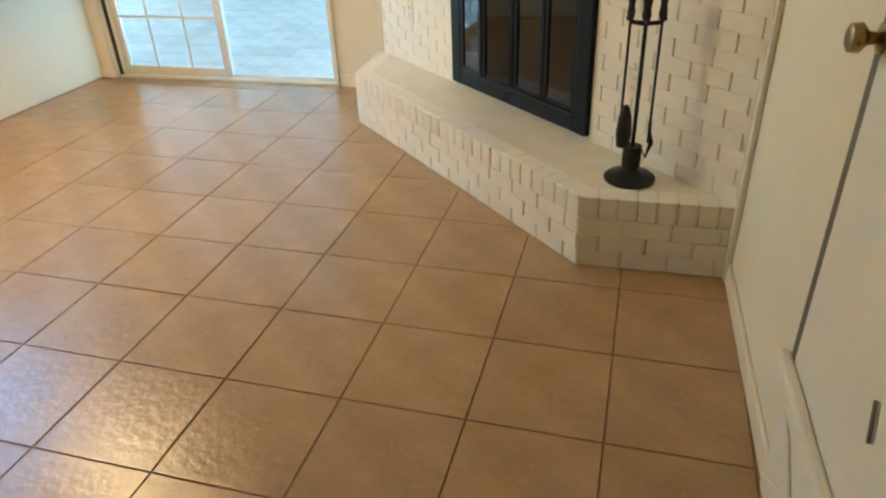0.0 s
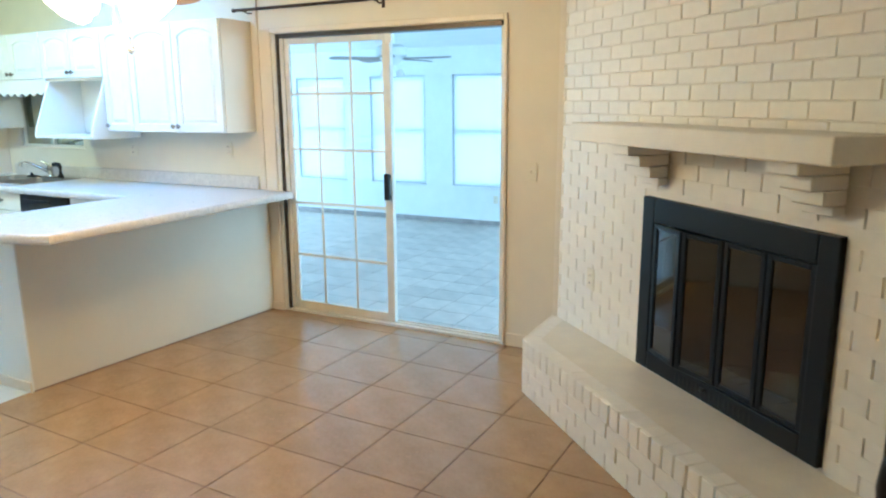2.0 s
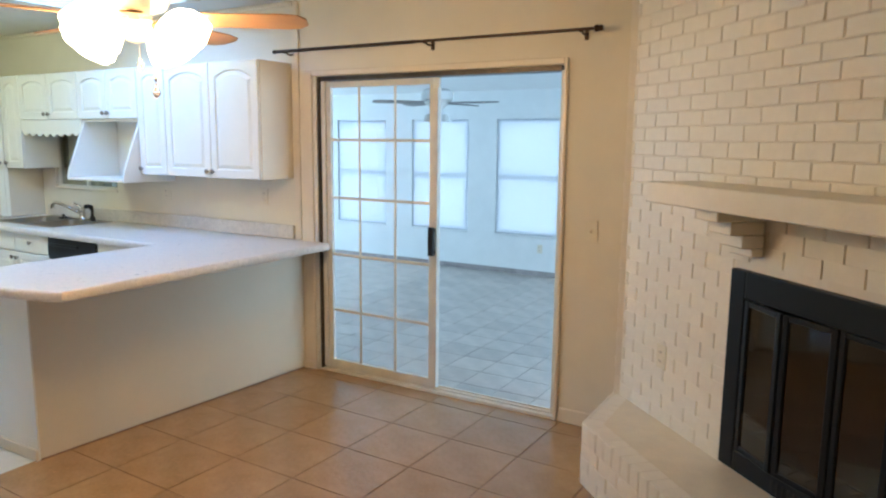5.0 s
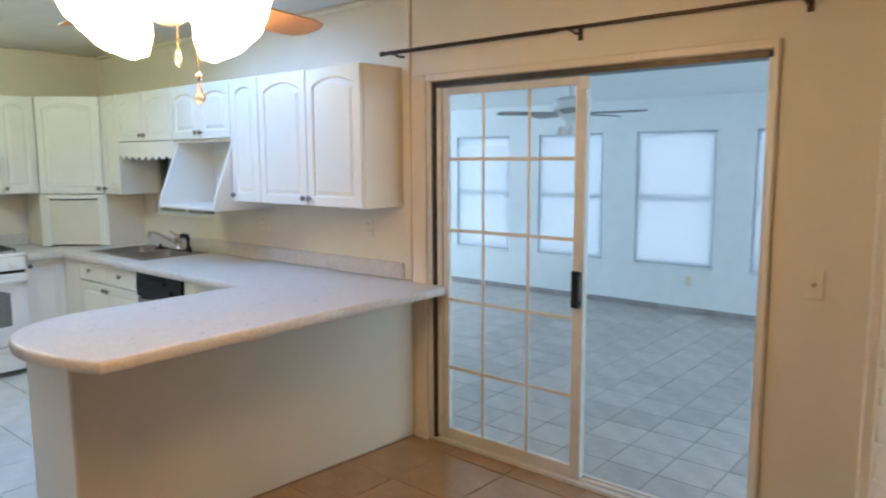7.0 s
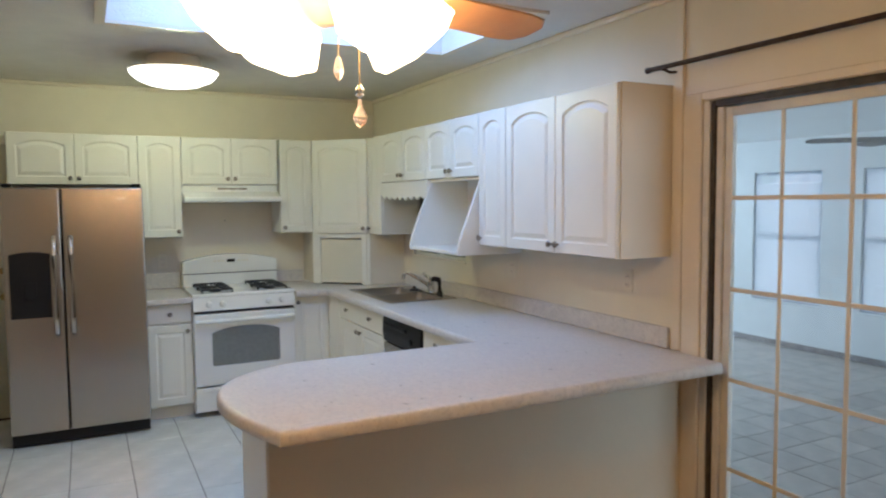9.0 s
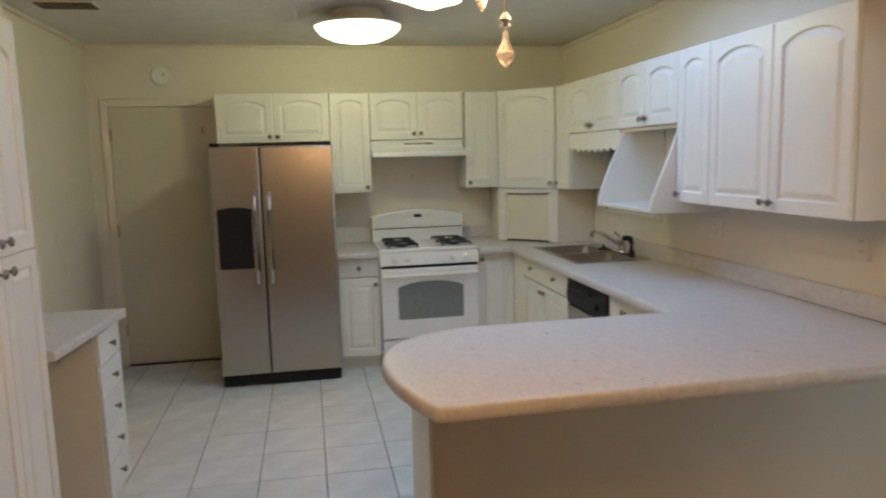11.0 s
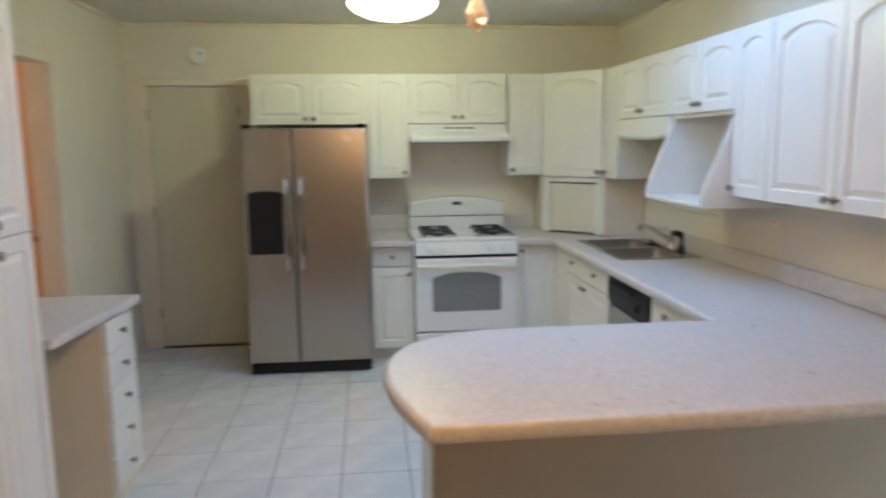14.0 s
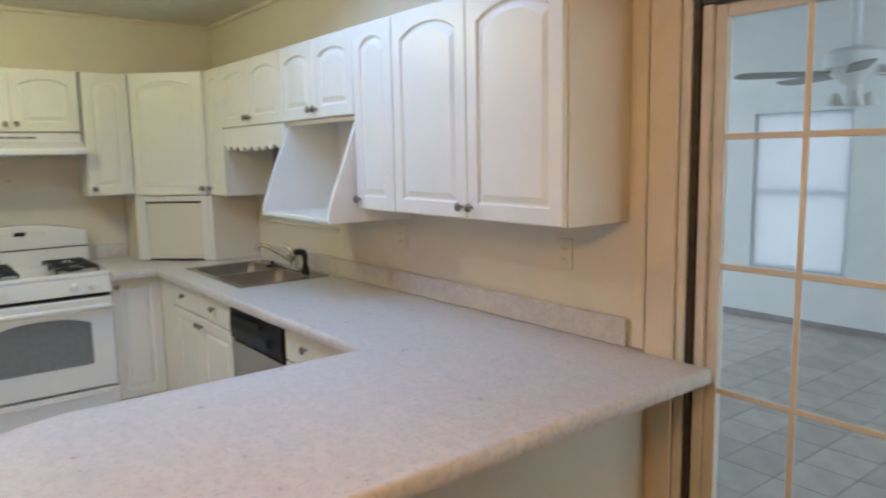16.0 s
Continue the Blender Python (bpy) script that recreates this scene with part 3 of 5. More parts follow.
# ---- sunroom ----
SZ = SUNROOM_Z
SC = 2.30
WIN = [(-4.03, -3.10), (-2.62, -1.66), (-1.215, -0.25), (0.17, 1.10), (1.52, 2.45)]
WZ0, WZ1 = 0.335, 1.925
b = bmesh.new()
edges = [-6.5] + [v for w in WIN for v in w] + [5.5]
for i in range(0, len(edges), 2):
    box(edges[i], edges[i + 1], SUNROOM_Y, SUNROOM_Y + 0.14, SZ - 0.1, SC + 0.1, bm=b)
for a, c in WIN:
    box(a, c, SUNROOM_Y, SUNROOM_Y + 0.14, SZ - 0.1, WZ0, bm=b)
    box(a, c, SUNROOM_Y, SUNROOM_Y + 0.14, WZ1, SC + 0.1, bm=b)
structure("wall_sunroom_north", b, M_SUNWALL)
structure("wall_sunroom_west", box(-6.62, -6.5, 0.12, SUNROOM_Y + 0.14, SZ - 0.1, 3.0), M_SUNWALL)
structure("wall_sunroom_east", box(5.5, 5.62, 0.12, SUNROOM_Y + 0.14, SZ - 0.1, 3.0), M_SUNWALL)
b = box(-6.5, -0.03, 0.121, 0.14, SZ - 0.1, 3.0)
box(RIGHT, 5.5, 0.121, 0.14, SZ - 0.1, 3.0, bm=b)
box(-0.03, RIGHT, 0.121, 0.14, 2.03, 3.0, bm=b)
box(-0.03, RIGHT, 0.121, 0.14, SZ - 0.1, -0.004, bm=b)
structure("wall_sunroom_south", b, M_SUNWALL)
structure("ceiling_sunroom", prism([(0.12, 2.85), (SUNROOM_Y + 0.14, SC), (SUNROOM_Y + 0.14, SC + 0.1), (0.12, 2.95)], -6.6, 5.6, plane="yz"), M_SUNWALL)
b = box(-6.5, 5.5, SUNROOM_Y - 0.014, SUNROOM_Y - 0.001, SZ, SZ + 0.07, 0.003)
structure("baseboard_sunroom", b, material("grey tile skirting", (0.40, 0.36, 0.35), 0.4, vary=0.15, scale=9))
b = bmesh.new()
for i in range(0, len(edges), 2):
    box(edges[i], edges[i + 1], SUNROOM_Y - 0.008, SUNROOM_Y - 0.001, 0.92, 0.935, bm=b)
structure("panel_seam", b, M_SUNWALL)
structure("backdrop", box(-9, 8, SUNROOM_Y + 1.2, SUNROOM_Y + 1.25, -1.5, 4.0), M_OUT)
for i, (a, c) in enumerate(WIN):
    w = thing("window", Matrix.Translation((a, SUNROOM_Y, WZ0)), "white double-hung sunroom window with a closed white blind and a bright sky behind", "window", "sunroom windows")
    ww, wh = c - a, WZ1 - WZ0
    b = box(0, 0.035, 0.03, 0.10, 0, wh, 0.003)
    box(ww - 0.035, ww, 0.03, 0.10, 0, wh, 0.003, bm=b)
    box(0.035, ww - 0.035, 0.03, 0.10, wh - 0.035, wh, 0.003, bm=b)
    box(0.035, ww - 0.035, 0.03, 0.10, 0, 0.035, 0.003, bm=b)
    part("window_frame", b, material("grey-blue window frame", (0.55, 0.57, 0.60), 0.4, vary=0.05) if i == 0 else bpy.data.materials["grey-blue window frame"], w)
    part("sash_rail", box(0.035, ww - 0.035, 0.04, 0.09, wh * 0.5 - 0.025, wh * 0.5 + 0.025, 0.003), bpy.data.materials["grey-blue window frame"], w)
    g = part("pane", box(0.035, ww - 0.035, 0.062, 0.066, 0.035, wh - 0.035), M_GLASS, w)
    g.visible_shadow = False
    top = 0.13 if i in (0, 3) else 0.0
    part("blind", box(0.012, ww - 0.008, 0.018, 0.020, 0.012, wh - 0.010 - top), M_BLIND, w, "closed white blind")
    if top:
        for k in range(6):
            part("blind_slat", moved(box(0.012, ww - 0.008, -0.012, 0.012, -0.001, 0.001), Matrix.Translation((0, 0.02, wh - 0.02 - 0.0215 * k)) @ pose(0, 0, 0, 52)), M_BLIND, w)
    part("blind_rail", box(0.008, ww - 0.004, 0.008, 0.030, 0.003, 0.014, 0.002), bpy.data.materials["grey-blue window frame"], w)
    part("window_sill", box(-0.01, ww + 0.01, -0.02, 0.03, -0.022, -0.002, 0.004), M_SUNWALL, w)


def fan_blade(r0, r1, w0, w1, z, ang, pitch=10.0):
    pts = [(r0, -w0 / 2), (r0 + 0.08, -w0 * 0.55), (r1 - 0.09, -w1 / 2), (r1 - 0.03, -w1 * 0.44), (r1, -w1 * 0.2), (r1, w1 * 0.2), (r1 - 0.03, w1 * 0.44), (r1 - 0.09, w1 / 2), (r0 + 0.08, w0 * 0.55), (r0, w0 / 2)]
    bb = prism(pts, -0.003, 0.003, 0.0015)
    return moved(bb, pose(0, 0, z, 0, 0, ang) @ pose(0, 0, 0, pitch))


sf = thing("ceiling_fan", Matrix.Translation((-0.60, 2.55, 2.00)), "white sunroom ceiling fan with dark blades and a small light kit", "ceiling fan")
part("motor", lathe([(0.0, 0.605), (0.03, 0.605), (0.03, 0.15), (0.11, 0.14), (0.165, 0.11), (0.165, 0.03), (0.10, -0.03), (0.05, -0.07), (0.05, -0.12), (0.0, -0.12)], 28), M_SUNWALL, sf, smooth=True)
for i in range(5):
    part("blade", fan_blade(0.14, 0.66, 0.10, 0.13, 0.0, 72 * i + 8), M_BLADE2, sf)
for i in range(4):
    a = radians(90 * i + 30)
    part("shade", lathe([(0.015, 0.0), (0.03, -0.02), (0.05, -0.08), (0.047, -0.08), (0.02, -0.01)], 14, at=(0.09 * math.cos(a), 0.09 * math.sin(a), -0.11)), M_SUNWALL, sf, smooth=True)

# ---- den ceiling fan with its four-light kit ----
fan = thing("ceiling_fan", Matrix.Translation((FAN_AT[0], FAN_AT[1], CEIL)), "ceiling fan with maple blades and four lit scalloped glass shades", "ceiling fan")
part("canopy", lathe([(0.0, -0.001), (0.075, -0.001), (0.070, -0.04), (0.03, -0.07), (0.0, -0.07)], 28), M_TRIM, fan, smooth=True)
part("downrod", tube([(0, 0, -0.06), (0, 0, -0.28)], 0.013, 12), M_TRIM, fan, smooth=True)
part("motor", lathe([(0.0, -0.26), (0.05, -0.27), (0.12, -0.30), (0.135, -0.34), (0.135, -0.40), (0.11, -0.44), (0.06, -0.46), (0.06, -0.48), (0.085, -0.49), (0.085, -0.52), (0.03, -0.56), (0.0, -0.57)], 32), M_TRIM, fan, smooth=True)
for i in range(5):
    ang = 33 + 72 * i
    bl = part("blade", fan_blade(0.18, 0.64, 0.115, 0.145, -0.480, ang, -12), M_BLADE, fan)
    part("blade_iron", moved(prism([(0.09, -0.02), (0.17, -0.015), (0.25, -0.04), (0.25, 0.04), (0.17, 0.015), (0.09, 0.02)], -0.495, -0.489, 0.002), pose(0, 0, 0, 0, 0, ang)), M_BRASS, bl)
for i in range(4):
    a = SHADE_TURN + 90 * i
    b = bmesh.new()
    seg, rings = 48, []
    for r, h, wave in ((0.022, 0.0, 0), (0.048, -0.008, 0), (0.077, -0.024, 0.0), (0.094, -0.050, 0.005), (0.101, -0.080, 0.02), (0.106, -0.104, 0.035)):
        rings.append([b.verts.new((r * (1 + wave * math.cos(8 * 2 * math.pi * k / seg)) * math.cos(2 * math.pi * k / seg), r * (1 + wave * math.cos(8 * 2 * math.pi * k / seg)) * math.sin(2 * math.pi * k / seg), h)) for k in range(seg)])
    for p, q in zip(rings, rings[1:]):
        for k in range(seg):
            b.faces.new((p[k], p[(k + 1) % seg], q[(k + 1) % seg], q[k]))
    b.transform(pose(0, 0, 0, 0, 0, a) @ pose(0.15, 0, -0.492, 0, -47, 0))
    arm = part("light_arm", moved(tube([(0.07, 0, -0.515), (0.12, 0, -0.495), (0.15, 0, -0.492)], 0.012, 8), pose(0, 0, 0, 0, 0, a)), M_BRASS, fan, smooth=True)
    sh = part("shade", b, M_SHADE, arm, "lit scalloped frosted glass shade", smooth=True)
    sh.visible_shadow = False
crystal_z = 1.79 - CEIL
CX, CY = 0.015, 0.067
b = tube([(CX, CY, -0.53), (CX, CY, crystal_z + 0.05)], 0.0012, 6)
part("pull_chain", b, M_BRASS, fan)
part("pull_crystal", lathe([(0.0, 0.032), (0.005, 0.030), (0.005, 0.018), (0.0165, -0.006), (0.0115, -0.018), (0.0, -0.028)], 8, at=(CX, CY, crystal_z)), M_CRYSTAL, fan, "faceted crystal pull")
part("pull_cap", lathe([(0.0, 0.062), (0.004, 0.060), (0.010, 0.050), (0.004, 0.045), (0.010, 0.040), (0.0, 0.034)], 12, at=(CX, CY, crystal_z)), M_STEEL_L, fan, smooth=True)
b = tube([(-0.036, 0.04, -0.52), (-0.036, 0.04, -0.63)], 0.001, 6)
part("pull_chain", b, M_BRASS, fan)
part("pull_crystal", lathe([(0.0, 0.03), (0.006, 0.028), (0.012, 0.0), (0.006, -0.015), (0.0, -0.022)], 8, at=(-0.036, 0.04, -0.645)), M_CRYSTAL, fan)

kl = thing("ceiling_light", Matrix.Translation((KLIGHT[0], KLIGHT[1], CEIL)), "lit round flush ceiling light with an opal glass bowl", "ceiling light")
part("pan", lathe([(0.0, -0.001), (0.15, -0.001), (0.16, -0.015), (0.16, -0.075), (0.27, -0.085), (0.272, -0.097), (0.0, -0.096)], 40), M_TRIM, kl, smooth=True)
sh = part("bowl", lathe([(0.266, -0.098), (0.258, -0.114), (0.225, -0.145), (0.155, -0.175), (0.070, -0.192), (0.0, -0.196)], 40), M_KSHADE, kl, "lit opal glass bowl", smooth=True)
sh.visible_shadow = False
vent = thing("ceiling_vent", Matrix.Translation((-2.49, -3.52, CEIL)), "dusty grey ceiling air vent with slats", "air vent")
part("frame", prism([(-0.10, -0.17), (0.10, -0.17), (0.10, 0.17), (-0.10, 0.17)], -0.010, -0.001, 0.003), M_WALL, vent)
for i in range(7):
    part("slat", box(-0.082 + i * 0.024, -0.066 + i * 0.024, -0.15, 0.15, -0.016, -0.011), M_BRONZE, vent)

# ---- kitchen ----
UT, UB = 2.125, 1.345  # uppers' top and bottom
UD = 0.30
NF = -0.30  # north uppers' body front; doors stand 20 mm proud


def pair(width, z0, z1, arch, top_knobs=False):
    h = width / 2
    kz = z1 - 0.055 if top_knobs else z0 + 0.045
    return [("door", 0.0, h, z0, z1, arch, h - 0.028, kz), ("door", h, width, z0, z1, arch, h + 0.028, kz)]


GRP = "wall cabinets"
nx = lambda x: pose(x, NF, 0)
c1 = cabinet("wall_cabinet", nx(-1.15), 0.915, UD - 0.002, UB, UT, pair(0.915, UB, UT, 0.045), "wide white wall cabinet with two arched doors by the sliding door", group=GRP)
part("end_panel", box(0.916, 0.920, 0.0, UD - 0.002, UB, UT), M_CARC, c1)
cabinet("wall_cabinet", nx(-1.452), 0.30, UD - 0.002, UB, UT, [("door", 0, 0.30, UB, UT, 0.035, 0.03, UB + 0.045)], "narrow white wall cabinet with one arched door", group=GRP)
ZS = 1.755
cabinet("wall_cabinet", nx(-2.18), 0.726, UD - 0.002, ZS, UT, pair(0.726, ZS, UT, 0.03), "short white wall cabinet with two arched doors above an open shelf", group=GRP)
cabinet("wall_cabinet", nx(-3.00), 0.818, UD - 0.002, ZS, UT, pair(0.818, ZS, UT, 0.03), "short white wall cabinet with two arched doors over the sink window", group=GRP)
cabinet("wall_cabinet", nx(-3.27), 0.268, UD - 0.002, UB, UT, [("door", 0, 0.268, UB, UT, 0.03, 0.03, UB + 0.045)], "narrow white wall cabinet with one arched door next to the corner", group=GRP)
# diagonal corner cabinet with an appliance garage under it
cx0, cy0, cx1, cy1 = -3.63, -0.68, -3.272, -0.322
cw = math.hypot(cx1 - cx0, cy1 - cy0)
corner = thing("corner_cabinet", pose(cx0, cy0, 0, 0, 0, 45), "white diagonal corner wall cabinet with one tall arched door", "kitchen cabinet", GRP)
b = prism([(-3.63, -0.68), (-3.272, -0.322), (-3.272, -0.004), (WX + 0.004, -0.004), (WX + 0.004, -0.68)], UB, UT)
part("body", moved(b, pose(cx0, cy0, 0, 0, 0, 45).inverted() @ Matrix.Translation((0.003, 0.003, 0))), M_WHITE, corner)
f = part("door", panel_door(0.004, cw - 0.004, UB + 0.002, UT - 0.002, 0.04), M_WHITE, corner)
knob(f, cw - 0.035, UB + 0.045)
gar = thing("appliance_garage", pose(cx0, cy0, 0, 0, 0, 45), "white corner appliance garage with a flat tambour front on the worktop", "kitchen cabinet")
gx0, gx1 = 0.015, cw - 0.02
b = box(gx0, gx0 + 0.045, -0.004, 0.02, 0.918, UB - 0.003, 0.003)
box(gx1 - 0.045, gx1, -0.004, 0.02, 0.918, UB - 0.003, 0.003, bm=b)
box(gx0 + 0.045, gx1 - 0.045, -0.004, 0.02, UB - 0.040, UB - 0.003, 0.003, bm=b)
part("frame", b, M_WHITE, gar)
ginv = pose(cx0, cy0, 0, 0, 0, 45).inverted()
part("side_panel", moved(box(cx1 - 0.012, cx1, cy1 + 0.012, -0.004, 0.918, UB - 0.003), ginv), M_WALL, gar)
part("side_panel", moved(box(WX + 0.004, cx0 - 0.012, cy0, cy0 + 0.012, 0.918, UB - 0.003), ginv), M_WALL, gar)
part("filler", box(-0.012, gx0 - 0.001, 0.0, 0.012, 0.918, UB - 0.003), M_WHITE, gar)
part("filler", box(gx1 + 0.001, cw + 0.010, 0.0, 0.012, 0.918, UB - 0.003), M_WHITE, gar)
part("tambour", box(gx0 + 0.045, gx1 - 0.045, 0.010, 0.016, 0.93, UB - 0.052), M_WALL_W, gar)
part("bottom_rail", box(gx0 + 0.05, gx1 - 0.05, 0.002, 0.010, 0.930, 0.948, 0.003), M_CARC, gar)

wy = lambda y: pose(WX + 0.302, y, 0, 0, 0, 90)
cabinet("wall_cabinet", wy(-0.960), 0.273, UD, UB + 0.010, UT, [("door", 0, 0.273, UB + 0.010, UT, 0.03, 0.032, UB + 0.055)], "narrow white wall cabinet with one arched door beside the range hood", group=GRP)
cabinet("wall_cabinet", wy(-1.725), 0.75, UD, ZS, UT, pair(0.75, ZS, UT, 0.035), "short white wall cabinet with two arched doors over the range hood", group=GRP)
cabinet("wall_cabinet", wy(-2.035), 0.308, UD, UB, UT, [("door", 0, 0.308, UB, UT, 0.03, 0.276, UB + 0.045)], "narrow white wall cabinet with one arched door beside the refrigerator", group=GRP)
cabinet("wall_cabinet", wy(-2.885), 0.848, UD, 1.752, UT, pair(0.848, 1.752, UT, 0.035), "short white wall cabinet with two arched doors over the refrigerator", group=GRP)

hood = thing("range_hood", wy(-1.725), "white under-cabinet range hood with vent slots", "range hood")
part("canopy", prism([(0.002, 1.752), (0.002, 1.615), (0.30, 1.615), (0.30, 1.752)], 0.0, 0.75, plane="yz", bevel=0.004), M_ENAMEL, hood)
part("visor", prism([(0.0, 1.70), (-0.14, 1.655), (-0.14, 1.618), (0.0, 1.618)], 0.0, 0.75, plane="yz", bevel=0.006), M_ENAMEL, hood)
for i in range(3):
    part("vent_slot", box(0.27 + i * 0.08, 0.34 + i * 0.08, -0.002, 0.001, 1.715, 1.728), M_KNOB, hood)

# open shelf box and scalloped valance at the sink window
box_ = thing("microwave_shelf", Matrix.Translation((-2.155, 0, 0)), "white open microwave shelf box with slanted cheeks under the wall cabinets", "shelf")
for sx in (0.0, 0.675):
    part("cheek", prism([(-0.004, 1.285), (-0.455, 1.285), (-0.462, 1.31), (-0.445, 1.375), (-0.30, 1.735), (-0.30, 1.752), (-0.004, 1.752)], sx, sx + 0.02, plane="yz", bevel=0.003), M_WHITE, box_)
part("bottom", box(0.021, 0.674, -0.452, -0.004, 1.287, 1.307, 0.003), M_WHITE, box_)
part("back", box(0.021, 0.674, -0.018, -0.004, 1.313, 1.752), M_WHITE, box_)
part("top_rail", box(0.021, 0.674, -0.30, -0.28, 1.735, 1.752, 0.002), M_CARC, box_)
pts = [(-3.0, 1.752), (-3.0, 1.665)]
n = 64
for i in range(n + 1):
    u = i / n
    pts.append((-2.98 + u * 0.80, 1.640 + 0.012 * math.cos(u * 2 * math.pi * 8) - 0.012 * math.sin(math.pi * u)))
pts += [(-2.16, 1.665), (-2.16, 1.752)]
val = thing("valance", None, "white scalloped wooden valance over the sink", "valance")
part("board", prism(pts, -0.318, -0.302, plane="xz"), M_WHITE, val)

win = thing("sink_window", Matrix.Translation((-3.08, 0, 1.165)), "small window behind the sink with a reflecting dim pane", "window")
b = box(0, 0.03, 0.02, 0.08, 0, 0.590, 0.002)
box(0.85, 0.88, 0.02, 0.08, 0, 0.590, 0.002, bm=b)
box(0.03, 0.85, 0.02, 0.08, 0.0, 0.03, 0.002, bm=b)
box(0.03, 0.85, 0.02, 0.08, 0.560, 0.590, 0.002, bm=b)
box(0.43, 0.45, 0.02, 0.08, 0.03, 0.560, 0.002, bm=b)
part("window_frame", b, M_ALU, win)
part("pane", box(0.03, 0.85, 0.045, 0.050, 0.03, 0.560), M_MIRROR, win)
part("window_sill", box(-0.01, 0.89, -0.012, 0.02, -0.004, 0.012, 0.003), M_TRIM, win)

# base cabinets and worktop
BF = -0.645  # north base cabinets' front
by = lambda y: pose(WX + 0.63, y, 0, 0, 0, 90)
bx_ = lambda x: pose(x, BF, 0)
TOP = 0.876
BG = "base cabinets"
cabinet("base_cabinet", bx_(-1.515), 0.715, 0.62, 0, TOP, [("drawer", 0, 0.5, 0.715, TOP - 0.006, 0, 0.20, 0.797), ("door", 0, 0.5, 0.11, 0.710, 0, 0.46, 0.66)], "white base cabinet with one drawer over a door beside the peninsula", group=BG, toe=0.10)
dw_ = thing("dishwasher", pose(-2.125, BF, 0), "dishwasher with a black control panel and a grey steel door", "dishwasher")
part("body", box(0.003, 0.597, 0.0, 0.60, 0.10, TOP - 0.004), M_PLASTIC, dw_)
part("control_panel", prism([(0.0, 0.69), (-0.026, 0.695), (-0.032, 0.76), (-0.024, 0.866), (0.0, 0.868)], 0.004, 0.596, plane="yz", bevel=0.003), M_PLASTIC, dw_)
part("door", box(0.004, 0.596, -0.024, -0.001, 0.11, 0.685, 0.005, 2), M_STEEL, dw_)
part("dial", lathe([(0.0, 0.0), (0.024, 0.0), (0.022, 0.016), (0.0, 0.018)], 18, at=(0.47, -0.036, 0.755), axis="-y"), M_PLASTIC, dw_, smooth=True)
part("handle", box(0.05, 0.40, -0.046, -0.030, 0.80, 0.822, 0.004), M_PLASTIC, dw_)
w = 0.915
cabinet("sink_base_cabinet", bx_(-3.045), w, 0.62, 0, TOP, [("drawer", 0, w / 2, 0.715, TOP - 0.006, 0, w / 4 - 0.02, 0.797), ("drawer", w / 2, w, 0.715, TOP - 0.006, 0, w * 3 / 4, 0.797), ("door", 0, w / 2, 0.11, 0.710, 0, w / 2 - 0.03, 0.665), ("door", w / 2, w, 0.11, 0.710, 0, w / 2 + 0.03, 0.665)], "white sink base cabinet with two false drawers over two doors", group=BG, toe=0.10, well=True)
cabinet("base_cabinet", by(-0.955), 0.29, 0.62, 0, TOP, [("door", 0, 0.29, 0.11, TOP - 0.01, 0, 0.03, 0.815)], "white corner base cabinet with one full-height door beside the stove", group=BG, toe=0.10)
part_filler = thing("corner_filler", None, "white corner filler strip between base cabinets", "kitchen cabinet")
part("strip", box(-3.32, -3.047, -0.665, -0.647, 0.10, TOP - 0.004), M_WHITE, part_filler)
cabinet("base_cabinet", by(-2.035), 0.31, 0.62, 0, TOP, [("drawer", 0, 0.31, 0.725, TOP - 0.01, 0, 0.155, 0.795), ("door", 0, 0.31, 0.11, 0.715, 0, 0.275, 0.665)], "small white base cabinet with drawer and door beside the stove", group=BG, toe=0.10)

CF = 0.915
TX, TE = -3.24, 0.080


def arc(cx, cy, r, a0, a1, n, sx=1.0):
    return [(cx + r * sx * math.cos(radians(a0 + (a1 - a0) * i / n)), cy + r * math.sin(radians(a0 + (a1 - a0) * i / n))) for i in range(n + 1)]


curve = []
P = [Vector((-0.80, -1.62)), Vector((-0.72, -1.98)), Vector((-0.42, -2.10)), Vector((TE, -1.895))]
for i in range(19):
    t_ = i / 18
    q = P[0] * (1 - t_) ** 3 + P[1] * 3 * t_ * (1 - t_) ** 2 + P[2] * 3 * t_ ** 2 * (1 - t_) + P[3] * t_ ** 3
    curve.append((q.x, q.y))
SX0, SX1, SY0, SY1 = -3.045, -2.225, -0.560, -0.080  # the sink's cut-out
left_part = [(WX + 0.002, -0.955), (TX, -0.955), (TX, -0.69), (SX0, -0.69), (SX0, -0.002), (WX + 0.002, -0.002)]
right_part = [(SX1, -0.69), (-0.80, -0.69)] + curve + [(TE, -0.022), (-0.15, -0.022), (-0.15, -0.002), (SX1, -0.002)]
top = thing("worktop", None, "speckled grey-white laminate worktop ending in a rounded peninsula", "worktop")
b = prism(left_part, TOP, CF)
prism(right_part, TOP, CF, bm=b)
box(SX0, SX1, -0.69, SY0, TOP, CF, bm=b)
box(SX0, SX1, SY1, -0.002, TOP, CF, bm=b)
bmesh.ops.remove_doubles(b, verts=b.verts, dist=0.0005)
part("slab", b, M_COUNTER, top)
edge_pts = [(TX, -0.955), (TX, -0.69), (-0.80, -0.69)] + curve + [(TE, -0.022)]
b = bmesh.new()
rings = []
E3 = [Vector((p[0], p[1], 0)) for p in edge_pts]
